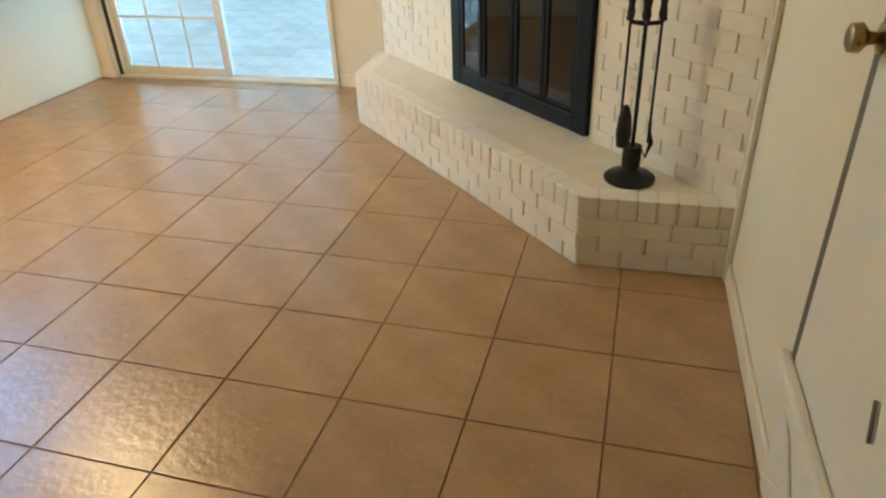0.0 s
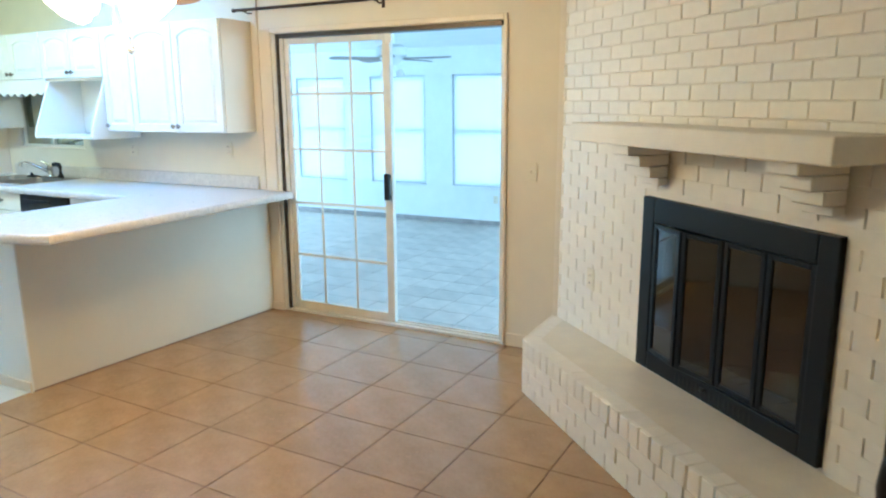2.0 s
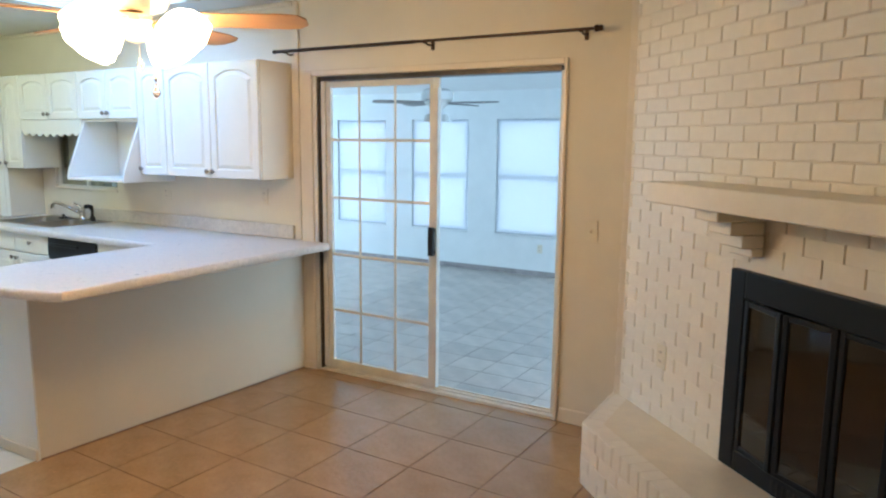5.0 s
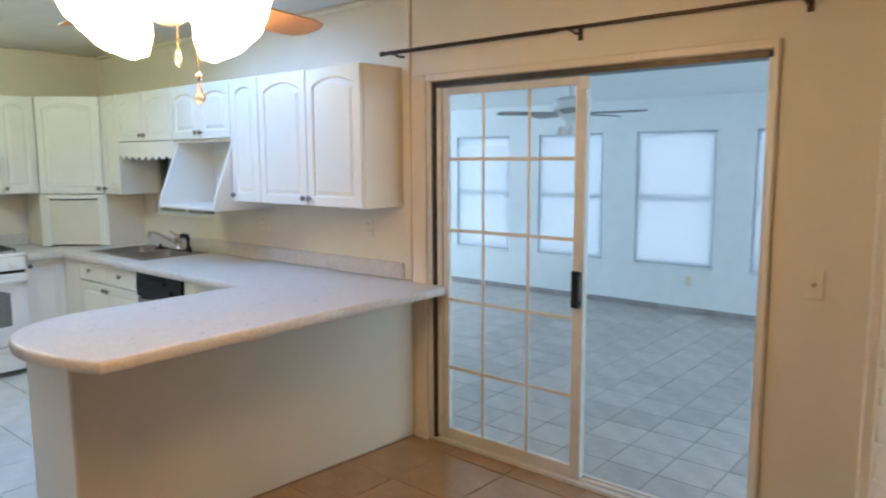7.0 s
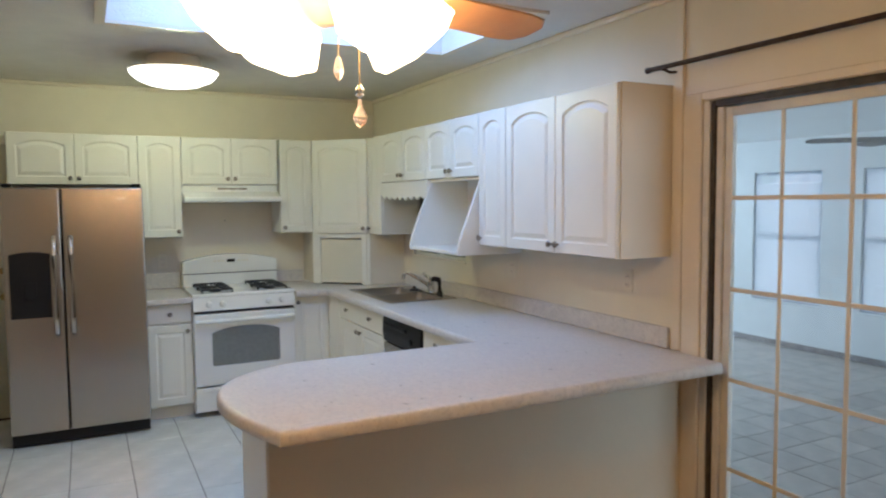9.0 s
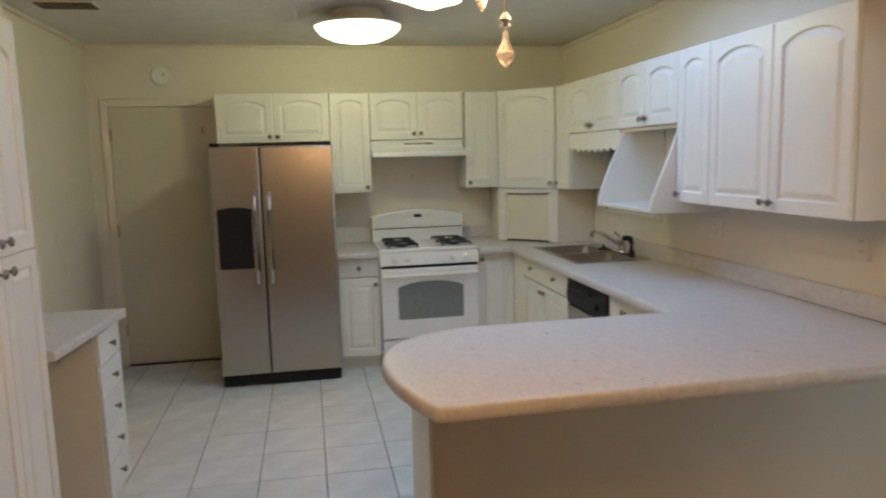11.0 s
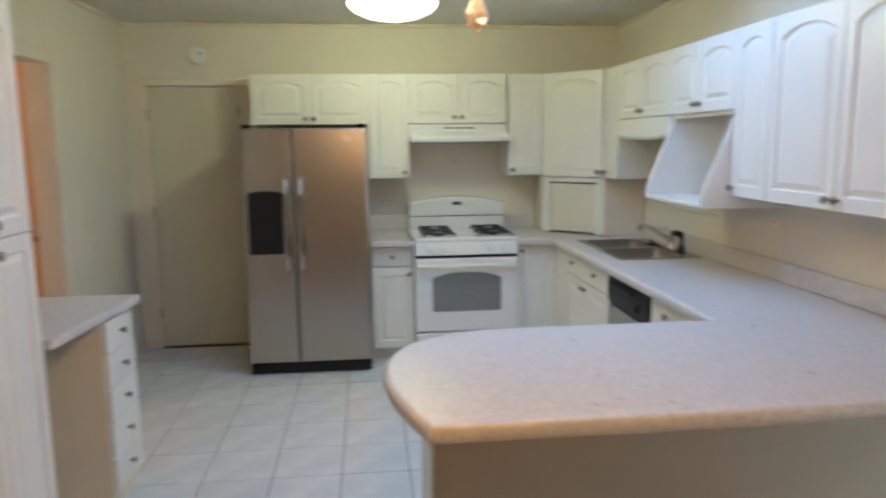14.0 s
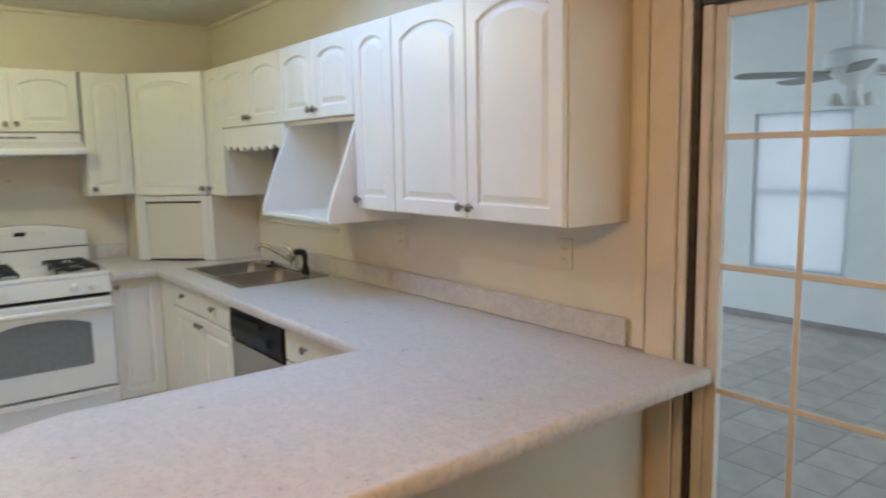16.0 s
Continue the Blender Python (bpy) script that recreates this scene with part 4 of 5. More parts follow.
for i, p in enumerate(E3):
    d0 = (p - E3[max(i - 1, 0)]).normalized() if i else (E3[1] - p).normalized()
    d1 = (E3[min(i + 1, len(E3) - 1)] - p).normalized() if i < len(E3) - 1 else d0
    t_ = (d0 + d1).normalized()
    nrm = Vector((t_.y, -t_.x, 0))
    k = 1 / max(0.5, nrm.dot(Vector((d0.y, -d0.x, 0))))
    ring = []
    for off, h in ((-0.004, CF + 0.0005), (0.006, CF), (0.013, CF - 0.006), (0.016, CF - 0.015), (0.017, CF - 0.035), (0.013, CF - 0.046), (0.004, CF - 0.050), (-0.004, CF - 0.050)):
        q = p + nrm * (off * k)
        ring.append(b.verts.new((q.x, q.y, h)))
    rings.append(ring)
for p, q in zip(rings, rings[1:]):
    for i in range(len(p) - 1):
        b.faces.new((p[i], p[i + 1], q[i + 1], q[i]))
b.faces.new(rings[0])
b.faces.new(rings[-1])
part("nosing", b, M_COUNTER, top, smooth=True)
b = box(-3.20, -0.225, -0.022, -0.003, CF + 0.001, CF + 0.10, 0.004)
box(WX + 0.003, WX + 0.022, -0.955, -0.70, CF + 0.001, CF + 0.10, 0.004, bm=b)
part("backsplash", b, M_COUNTER, top)
t2 = thing("worktop", None, "short speckled laminate worktop with a splashback between refrigerator and stove", "worktop")
part("slab", box(WX + 0.002, TX, -2.035, -1.728, TOP, CF, 0.006, 2), M_COUNTER, t2)
part("backsplash", box(WX + 0.003, WX + 0.022, -2.035, -1.728, CF + 0.001, CF + 0.13, 0.004), M_COUNTER, t2)

pen = thing("peninsula_base", None, "painted half-height peninsula wall under the worktop's overhang", "kitchen peninsula")
part("panel", prism([(-0.27, -1.86), (-0.68, -1.86), (-0.68, -0.66), (-0.66, -0.004), (-0.14, -0.004)], 0.0, TOP - 0.001), M_PEN, pen)
part("end_panel", box(-0.69, -0.262, -1.872, -1.861, 0.0, TOP - 0.001, 0.002), M_WHITE, pen)
part("floor_joint", prism([(-0.269, -1.86), (-0.260, -1.86), (-0.132, -0.004), (-0.139, -0.004)], 0.0, 0.005), M_GROUT, pen, "dark open joint along the floor")
part("baseboard", box(-0.695, -0.258, -1.886, -1.873, 0.0, 0.06, 0.003), M_TRIM, pen)

# sink
sink = thing("kitchen_sink", None, "stainless steel double-bowl kitchen sink set in the worktop", "sink")
mid = (SX0 + SX1) / 2
for a, c in ((SX0 + 0.02, mid - 0.012), (mid + 0.012, SX1 - 0.02)):
    b = bmesh.new()
    zt, zb = CF + 0.004, 0.76
    y0_, y1_ = SY0 + 0.015, SY1 - 0.075
    cx_, cy_, hw, hd = (a + c) / 2, (y0_ + y1_) / 2, (c - a) / 2, (y1_ - y0_) / 2
    rings = []
    for inset, z, rc in ((0.0, zt, 0.003), (0.001, zt - 0.006, 0.05), (0.012, zb + 0.035, 0.055), (0.030, zb + 0.008, 0.06), (0.060, zb, 0.06)):
        ring = []
        for sx, sy, q in ((1, 1, 0), (-1, 1, 90), (-1, -1, 180), (1, -1, 270)):
            for k in range(5):
                g = radians(q + 22.5 * k)
                ring.append(b.verts.new((cx_ + sx * (hw - inset - rc) + rc * math.cos(g), cy_ + sy * (hd - inset - rc) + rc * math.sin(g), z)))
        rings.append(ring)
    for p, q in zip(rings, rings[1:]):
        for k in range(20):
            b.faces.new((p[k], p[(k + 1) % 20], q[(k + 1) % 20], q[k]))
    b.faces.new(rings[-1])
    part("bowl", b, M_SINK, sink, smooth=True)
b = bmesh.new()
o0, o1, p0, p1 = SX0 - 0.02, SX1 + 0.02, SY0 - 0.02, SY1 + 0.02
box(o0, o1, p0, SY0 + 0.015, CF + 0.001, CF + 0.005, 0.0015, bm=b)
box(o0, o1, SY1 - 0.075, p1, CF + 0.001, CF + 0.005, 0.0015, bm=b)
for a, c in ((o0, SX0 + 0.02), (mid - 0.012, mid + 0.012), (SX1 - 0.02, o1)):
    box(a, c, SY0 + 0.015, SY1 - 0.075, CF + 0.001, CF + 0.005, 0.0015, bm=b)
part("rim", b, M_STEEL, sink)
for a in ((SX0 + mid) / 2, (SX1 + mid) / 2):
    part("drain", lathe([(0.0, 0.0), (0.045, 0.0), (0.045, 0.004), (0.03, 0.005), (0.0, 0.002)], 20, at=(a, -0.33, 0.761)), M_STEEL_L, sink, smooth=True)
fc = thing("faucet", Matrix.Translation((mid + 0.05, -0.105, CF + 0.005)), "chrome kitchen faucet with a black spray head beside it", "faucet")
part("deck_plate", box(-0.12, 0.12, -0.028, 0.028, 0.0005, 0.012, 0.006, 2), M_STEEL_L, fc)
part("spout", tube([(0.03, 0, 0.045), (-0.02, -0.03, 0.075), (-0.08, -0.075, 0.112), (-0.135, -0.115, 0.142), (-0.155, -0.13, 0.138), (-0.165, -0.138, 0.120), (-0.166, -0.139, 0.095)], [0.016, 0.014, 0.012, 0.011, 0.012, 0.015, 0.017], 14), M_STEEL_L, fc, smooth=True)
part("lever", tube([(0.035, 0.0, 0.085), (0.02, -0.005, 0.110), (-0.035, -0.03, 0.142)], [0.021, 0.012, 0.009], 12), M_STEEL_L, fc, smooth=True)
part("tower", lathe([(0.0, 0.010), (0.032, 0.010), (0.026, 0.022), (0.024, 0.070), (0.027, 0.082), (0.024, 0.098), (0.0, 0.106)], 20, at=(0.035, 0, 0)), M_STEEL_L, fc, smooth=True)
part("spray_head", tube([(0.175, 0, 0.0), (0.175, 0, 0.02), (0.175, 0, 0.03), (0.175, 0, 0.09), (0.170, -0.004, 0.112), (0.145, -0.022, 0.118), (0.128, -0.034, 0.112)], [0.024, 0.024, 0.017, 0.017, 0.021, 0.019, 0.019], 14), M_PLASTIC, fc, "black spray head", smooth=True)
cup = thing("sink_stopper", Matrix.Translation((mid - 0.10, -0.16, CF + 0.006)), "black rubber sink stopper lying on the sink's deck", "sink stopper")
part("disc", lathe([(0.0, 0.0), (0.04, 0.0), (0.038, 0.012), (0.012, 0.016), (0.01, 0.035), (0.0, 0.037)], 18), M_PLASTIC, cup, smooth=True)

# stove: local x along y, front towards +x
SW = 0.762
st = thing("gas_stove", pose(-3.27, -1.722, 0, 0, 0, 90), "white freestanding gas range with four burners and a grey oven window", "stove")
part("body", box(0.0, SW, 0.02, 0.655, 0.03, 0.905, 0.004), M_ENAMEL, st)
part("cooktop", prism([(-0.012, 0.905), (-0.012, 0.925), (0.0, 0.932), (0.60, 0.932), (0.60, 0.905)], -0.002, SW + 0.002, plane="yz", bevel=0.004), M_ENAMEL, st)
part("knob_panel", prism([(0.02, 0.80), (-0.028, 0.805), (-0.012, 0.903), (0.02, 0.903)], 0.0, SW, plane="yz", bevel=0.004), M_ENAMEL, st)
for kx in (0.115, 0.215, SW - 0.20, SW - 0.10):
    kb = part("burner_knob", lathe([(0.0, 0.0), (0.026, 0.0), (0.026, 0.006), (0.019, 0.010), (0.017, 0.026), (0.0, 0.028)], 20, at=(kx, -0.022, 0.853), axis="-y"), M_ENAMEL, st, smooth=True)
part("vent_gap", box(0.01, SW - 0.01, -0.008, 0.02, 0.785, 0.798), M_PLASTIC, st)
dr = part("oven_door", box(0.003, SW - 0.003, -0.030, 0.018, 0.240, 0.780, 0.008, 2), M_ENAMEL, st)
wp = [(0.128, 0.398), (0.138, 0.388), (SW - 0.138, 0.388), (SW - 0.128, 0.398)] + [(SW / 2 + (1 - 2 * i / 12) * (SW / 2 - 0.128), 0.636 + 0.043 * (1 - abs(1 - 2 * i / 12) ** 2.6)) for i in range(13)]
part("oven_window", prism(wp, -0.0325, -0.029, plane="xz"), M_OVEN, dr, "grey patterned oven window")
b = box(0.01, SW - 0.01, -0.075, -0.050, 0.715, 0.745, 0.011, 3)
for hx in (0.05, SW - 0.05):
    box(hx - 0.015, hx + 0.015, -0.052, -0.028, 0.718, 0.742, 0.003, bm=b)
part("oven_handle", b, M_ENAMEL, dr, smooth=True)
dr = part("drawer", box(0.003, SW - 0.003, -0.028, 0.018, 0.045, 0.226, 0.006, 2), M_ENAMEL, st)
part("drawer_lip", box(0.06, SW - 0.06, -0.040, -0.028, 0.190, 0.210, 0.005, 2), M_ENAMEL, dr)
gp = [(0.0, 0.93), (SW, 0.93), (SW, 1.13)] + [(SW / 2 + (1 - 2 * i / 14) * (SW / 2 - 0.03), 1.14 + 0.045 * (1 - (1 - 2 * i / 14) ** 2)) for i in range(15)] + [(0.0, 1.13)]
part("backguard", prism(gp, 0.535, 0.668, plane="xz", bevel=0.008, seg=2), M_ENAMEL, st)
part("backguard_lower", box(0.004, SW - 0.004, 0.527, 0.535, 0.933, 1.03), M_ENAMEL, st)
part("backguard_gap", box(0.004, SW - 0.004, 0.525, 0.5349, 1.030, 1.036), M_PLASTIC, st)
part("clock_display", box(SW / 2 - 0.032, SW / 2 + 0.032, 0.5305, 0.5345, 1.120, 1.145), M_PLASTIC, st)
for i in range(3):
    for s in (-1, 1):
        part("button", box(SW / 2 + s * (0.065 + i * 0.032) - 0.010, SW / 2 + s * (0.065 + i * 0.032) + 0.010, 0.532, 0.5345, 1.127, 1.137, 0.0005), M_PLATE, st)
for gx_ in (0.045, SW - 0.305):
    for gy_ in (0.0, 0.245):
        cxg, cyg, s = gx_ + 0.138, gy_ + 0.12, 0.110
        b = bmesh.new()
        loop = [(cxg - s, cyg - s, 0.958), (cxg + s, cyg - s, 0.958), (cxg + s, cyg + s, 0.958), (cxg - s, cyg + s, 0.958), (cxg - s, cyg - s, 0.958)]
        tube(loop, 0.0065, 6, bm=b)
        for ang in range(0, 360, 45):
            c_, s_ = math.cos(radians(ang)), math.sin(radians(ang))
            m_ = s * (1.41 if ang % 90 else 1.0)
            tube([(cxg + 0.035 * c_, cyg + 0.035 * s_, 0.964), (cxg + m_ * c_, cyg + m_ * s_, 0.958)], 0.006, 6, bm=b)
        for ax_ in (-s, s):
            for ay_ in (-s, s):
                tube([(cxg + ax_, cyg + ay_, 0.933), (cxg + ax_, cyg + ay_, 0.958)], 0.006, 6, bm=b)
        part("grate", b, M_GRATE, st)
        part("burner_cap", lathe([(0.0, 0.0), (0.045, 0.0), (0.045, 0.010), (0.034, 0.018), (0.0, 0.02)], 20, at=(cxg, cyg, 0.933)), M_GRATE, st, smooth=True)

# refrigerator
FW = 0.85
fr = thing("refrigerator", pose(-3.12, -2.893, 0, 0, 0, 90), "stainless side-by-side refrigerator with a black water dispenser", "refrigerator")
part("cabinet", box(0.0, FW, 0.07, 0.76, 0.03, 1.715, 0.004), M_PLASTIC, fr)
part("kick_plate", box(0.005, FW - 0.005, 0.02, 0.07, 0.012, 0.085, 0.003), M_PLASTIC, fr)
for hx in (0.01, FW - 0.07):
    part("hinge_cover", box(hx, hx + 0.06, 0.01, 0.12, 1.722, 1.745, 0.006), M_PLASTIC, fr)
seam = 0.345
for a, c, nm in ((0.0, seam - 0.004, "freezer_door"), (seam + 0.004, FW, "fridge_door")):
    d = part(nm, box(a, c, -0.005, 0.062, 0.09, 1.72, 0.012, 3), M_STEEL, fr, "stainless door panel")
    hx = c - 0.045 if nm == "freezer_door" else a + 0.045
    b = tube([(hx, -0.010, 0.74), (hx, -0.050, 0.765), (hx, -0.055, 0.85), (hx, -0.055, 1.28), (hx, -0.050, 1.365), (hx, -0.010, 1.39)], 0.017, 12)
    part("handle", b, M_STEEL_L, d, "curved steel bar handle", smooth=True)
    if nm == "freezer_door":
        dp = [(0.035, 0.865), (0.270, 0.865)] + [(0.1525 + (1 - 2 * i / 8) * 0.1175, 1.285 + 0.015 * (1 - (1 - 2 * i / 8) ** 2)) for i in range(9)]
        part("dispenser", prism(dp, -0.014, -0.004, plane="xz", bevel=0.003), M_PLASTIC, d, "black water and ice dispenser")
        part("dispenser_recess", box(0.060, 0.245, -0.0155, -0.0145, 0.90, 1.15), M_PLASTIC, d)
        part("dispenser_paddle", box(0.115, 0.185, -0.022, -0.016, 0.98, 1.10, 0.004), M_PLASTIC, d)
part("badge", box(FW - 0.17, FW - 0.11, -0.0075, -0.0055, 1.635, 1.655, 0.001), M_STEEL_L, fr)

# back door in the west wall
bd = thing("back_door", pose(WX, -3.705, 0, 0, 0, 90), "flat beige painted back door with brass bolt and knob, closed", "door")
DWD = 0.80
part("leaf", box(0.0, DWD, -0.012, -0.002, 0.012, 2.055, 0.003), M_DOOR, bd)
b = box(-0.065, -0.003, -0.022, -0.001, 0, 2.12, 0.004)
box(-0.003, DWD + 0.003, -0.022, -0.001, 2.06, 2.12, 0.004, bm=b)
box(DWD + 0.003, DWD + 0.065, -0.022, -0.001, 0, 2.12, 0.004, bm=b)
part("casing", b, M_TRIM, bd)
part("threshold", box(0, DWD, -0.03, -0.001, 0.0, 0.010, 0.002), M_BRONZE, bd)
part("door_knob", lathe([(0.0, 0.0), (0.028, 0.0), (0.026, 0.006), (0.010, 0.012), (0.012, 0.03), (0.027, 0.045), (0.024, 0.062), (0.0, 0.066)], 20, at=(0.74, -0.012, 0.93), axis="-y"), M_BRASS, bd, smooth=True)
part("deadbolt", lathe([(0.0, 0.0), (0.026, 0.0), (0.024, 0.014), (0.0, 0.016)], 18, at=(0.74, -0.012, 1.12), axis="-y"), M_BRASS, bd, smooth=True)
for hz in (0.25, 1.05, 1.80):
    part("hinge", tube([(0.0, -0.017, hz), (0.0, -0.017, hz + 0.09)], 0.006, 8), M_BRASS, bd)
part("door_latch", box(0.675, 0.690, -0.020, -0.0125, 1.84, 1.90, 0.002), M_BRASS, bd)
nail = thing("wall_nail", pose(WX, -1.354, 1.462, 0, 0, 90), "small dark nail in the wall above the stove", "nail")
part("head", lathe([(0.0, 0.0), (0.005, 0.0), (0.004, 0.006), (0.0, 0.007)], 8, at=(0, -0.001, 0), axis="-y"), M_BLACK, nail)
det = thing("smoke_alarm", pose(WX, -3.31, 2.29, 0, 0, 90), "small round white alarm on the wall above the back door", "smoke alarm")
part("disc", lathe([(0.0, 0.0), (0.072, 0.0), (0.072, 0.018), (0.060, 0.030), (0.0, 0.034)], 28, at=(0, -0.001, 0), axis="-y"), M_WHITE, det, smooth=True)
part("button", lathe([(0.0, 0.0), (0.010, 0.0), (0.008, 0.004), (0.0, 0.004)], 12, at=(0.025, -0.034, 0.01), axis="-y"), M_KNOB, det, smooth=True)

# opening to the hall
b = box(-2.68, -2.60, KS, KS + 0.018, 0, 2.155, 0.004)
box(-1.85, -1.79, KS, KS + 0.018, 0, 2.155, 0.004, bm=b)
box(-2.60, -1.85, KS, KS + 0.018, 2.09, 2.155, 0.004, bm=b)
box(-2.602, -2.59, KS - 0.125, KS + 0.001, 0, 2.09, bm=b)
structure("hall_casing", b, M_TRIM)

# desk counter with drawers
dk = thing("desk_counter", None, "low desk counter with grey laminate top and five white drawers", "desk")
b = prism([(-1.645, -3.132), (-0.862, -3.205), (-0.862, KS + 0.003), (-1.655, KS + 0.003)], 0.880, 0.920, 0.007, 2)
part("top", b, M_COUNTER, dk)
part("drawer_body", box(-1.63, -1.285, KS + 0.003, -3.190, 0.08, 0.879, 0.002), M_CARC, dk)
part("plinth", box(-1.63, -1.277, KS + 0.003, -3.200, 0.0, 0.078, 0.003), M_CARC, dk)
zs = [0.095, 0.262, 0.417, 0.571, 0.722, 0.874]
for z0, z1 in zip(zs, zs[1:]):
    f = part("drawer_front", box(-1.627, -1.288, -3.189, -3.169, z0 + 0.003, z1 - 0.003, 0.004, 2), M_WHITE, dk)
    part("knob", lathe([(0.006, 0.0), (0.005, 0.010), (0.0155, 0.019), (0.0155, 0.024), (0.0, 0.030)], 14, at=(-1.457, -3.169, (z0 + z1) / 2), axis="y"), M_KNOB, f, "round pewter knob", smooth=True)

# pantry: two double units, front towards +y
PM, PT = 1.322, 2.135
for k in range(2):
    px, wide = (0.415, 0.330) if k == 0 else (-0.247, 0.304)
    fronts = []
    for i in range(2):
        a = 0.001 + wide * i
        kx = wide - 0.034 if i == 0 else wide + 0.036
        fronts.append(("pantry_door", a, a + wide, PM, PT, 0.028, kx, PM + 0.05))
        fronts.append(("door", a, a + wide, 0.09, PM, 0.0, kx, PM - 0.05))
    cabinet("pantry_cabinet", pose(px, -3.25, 0, 0, 0, 180), 2 * wide + 0.001, 0.605, 0, PT, fronts, "tall white pantry cabinet with arched upper doors and long lower doors", "pantry cabinet", "pantry", toe=0.085)
ep = thing("pantry_end_panel", None, "tall cream end panel with corner trim closing the pantry", "kitchen cabinet")
part("panel", box(0.418, 0.450, KS, -3.262, 0, CEIL - 0.002, 0.003), M_WALL_W, ep)
part("corner_strip", box(0.436, 0.460, -3.260, -3.240, 0, CEIL - 0.002, 0.004), M_TRIM, ep)
structure("pantry_soffit", box(-0.86, 0.416, KS, -3.262, PT + 0.002, CEIL - 0.001), M_WALL)


# ---- outlets, switches ----
def plate(name, m, label, two=False, kind_="outlet"):
    e = thing(name, m, label, kind_)
    w_ = 0.058 if two else 0.036
    part("plate", box(-w_, w_, -0.007, -0.001, -0.058, 0.058, 0.002, 2), M_PLATE, e)
    if kind_ == "outlet":
        for dz in (-0.021, 0.021):
            s_ = part("socket", box(-0.016, 0.016, -0.009, -0.0072, dz - 0.014, dz + 0.014, 0.002), M_TRIM, e)
            for dx in (-0.006, 0.006):
                part("slot", box(dx - 0.0012, dx + 0.0012, -0.0097, -0.0091, dz - 0.004, dz + 0.006), M_PLASTIC, s_)
    else:
        for dx in ((-0.023, 0.023) if two else (0,)):
            part("toggle", prism([(-0.0072, -0.012), (-0.018, 0.006), (-0.012, 0.012), (-0.0072, 0.012)], dx - 0.005, dx + 0.005, plane="yz"), M_TRIM, e)
    return e


plate("light_switch", pose(1.93, 0, 1.13), "ivory light switch on the cream wall beside the sliding door", kind_="light switch")
plate("wall_outlet", pose(-0.515, 0, 1.205), "ivory outlet under the wall cabinets")
plate("wall_outlet", pose(-1.575, 0, 1.18), "ivory outlet over the worktop's splashback", two=True)
plate("wall_outlet", pose(WX, -1.86, 1.13, 0, 0, 90), "ivory outlet between refrigerator and stove")
plate("light_switch", pose(-3.05, KS, 1.13, 0, 0, 180), "ivory light switch on the kitchen wall by the hall opening", kind_="light switch")
plate("phone_jack", pose(-3.15, KS, 0.93, 0, 0, 180), "small ivory phone jack on the kitchen wall", kind_="phone jack")
plate("wall_outlet", CH @ pose(2.20, 0.003, 0.62, 0, 0, 0), "white painted outlet in the brick beside the fireplace tools")
plate("wall_outlet", CH @ pose(0.42, 0.003, 0.62, 0, 0, 0), "white painted outlet in the brick beside the fireplace")
plate("wall_outlet", pose(-0.72 + 0.2, SUNROOM_Y, 0.16), "white sunroom outlet under the windows")

# ---- cross-buck door in the east wall ----
ed = thing("east_door", pose(EX, -3.10, 0, 0, 0, -90), "white painted door with a cross-buck lower panel and worn brass knob", "door")
part("jamb", box(-0.024, 0.0155, -0.020, -0.001, 0.40, 2.08, 0.003), M_JAMB, ed, "grey weathered jamb strip")
part("leaf", box(0.016, 0.86, -0.022, -0.002, 0.012, 2.05, 0.003), M_DOORW, ed)
b = box(-0.024, 0.86, -0.052, -0.0225, 0.375, 0.435, 0.008, 2)
box(-0.024, 0.86, -0.036, -0.0225, 0.335, 0.375, 0.004, bm=b)
part("lock_rail", b, M_DOORW, ed)
b = bmesh.new()
for k in range(2):
    for s_ in (-1, 1):
        t_ = box(-0.235, 0.235, -0.034, -0.0225, -0.018, 0.018, 0.004)
        join(b, moved(t_, Matrix.Translation((0.235 + 0.41 * k, 0, 0.20)) @ Euler((0, radians(35 * s_), 0)).to_matrix().to_4x4()))
part("cross_buck", b, M_DOORW, ed)
part("door_knob", lathe([(0.0, 0.0), (0.030, 0.0), (0.028, 0.006), (0.011, 0.012), (0.013, 0.026), (0.027, 0.038), (0.026, 0.056), (0.018, 0.060), (0.0, 0.057)], 24, at=(0.01, -0.022, 1.165), axis="-y"), M_BRASS, ed, smooth=True)
part("bolt", tube([(0.475, -0.028, 0.63), (0.452, -0.028, 0.70)], 0.004, 8), M_JAMB, ed)


# ---- bricks and tiles ----
CACHE = {}


def piece(name, w, d, h, bevel, mat, m, parent, bed=None):
    """A bevelled block from its corner; pieces of one size share their mesh. bed: the bevel along its long edges, where it differs."""
    bed = bevel if bed is None else bed
    key = (name, round(w, 3), round(d, 3), round(h, 4), bevel, bed, mat.name)
    if key not in CACHE:
        me = bpy.data.meshes.new(name)
        z0, z1 = 0.0, h
        lo = [(0, 0, z0), (w, 0, z0), (w, d, z0), (0, d, z0)]
        mi = [(0, 0, z1 - bevel), (w, 0, z1 - bevel), (w, d, z1 - bevel), (0, d, z1 - bevel)]
        hi = [(bevel, bed, z1), (w - bevel, bed, z1), (w - bevel, d - bed, z1), (bevel, d - bed, z1)]
        faces = [(0, 3, 2, 1)] + [(i, (i + 1) % 4, 4 + (i + 1) % 4, 4 + i) for i in range(4)] + [(4 + i, 4 + (i + 1) % 4, 8 + (i + 1) % 4, 8 + i) for i in range(4)] + [(8, 9, 10, 11)]
        me.from_pydata(lo + mi + hi, [], faces)
        me.materials.append(mat)
        CACHE[key] = me
    ob = new(name, CACHE[key])
    ob.matrix_world = m
    if parent:
        ob.parent = parent
    return ob


rnd = random.Random(4)


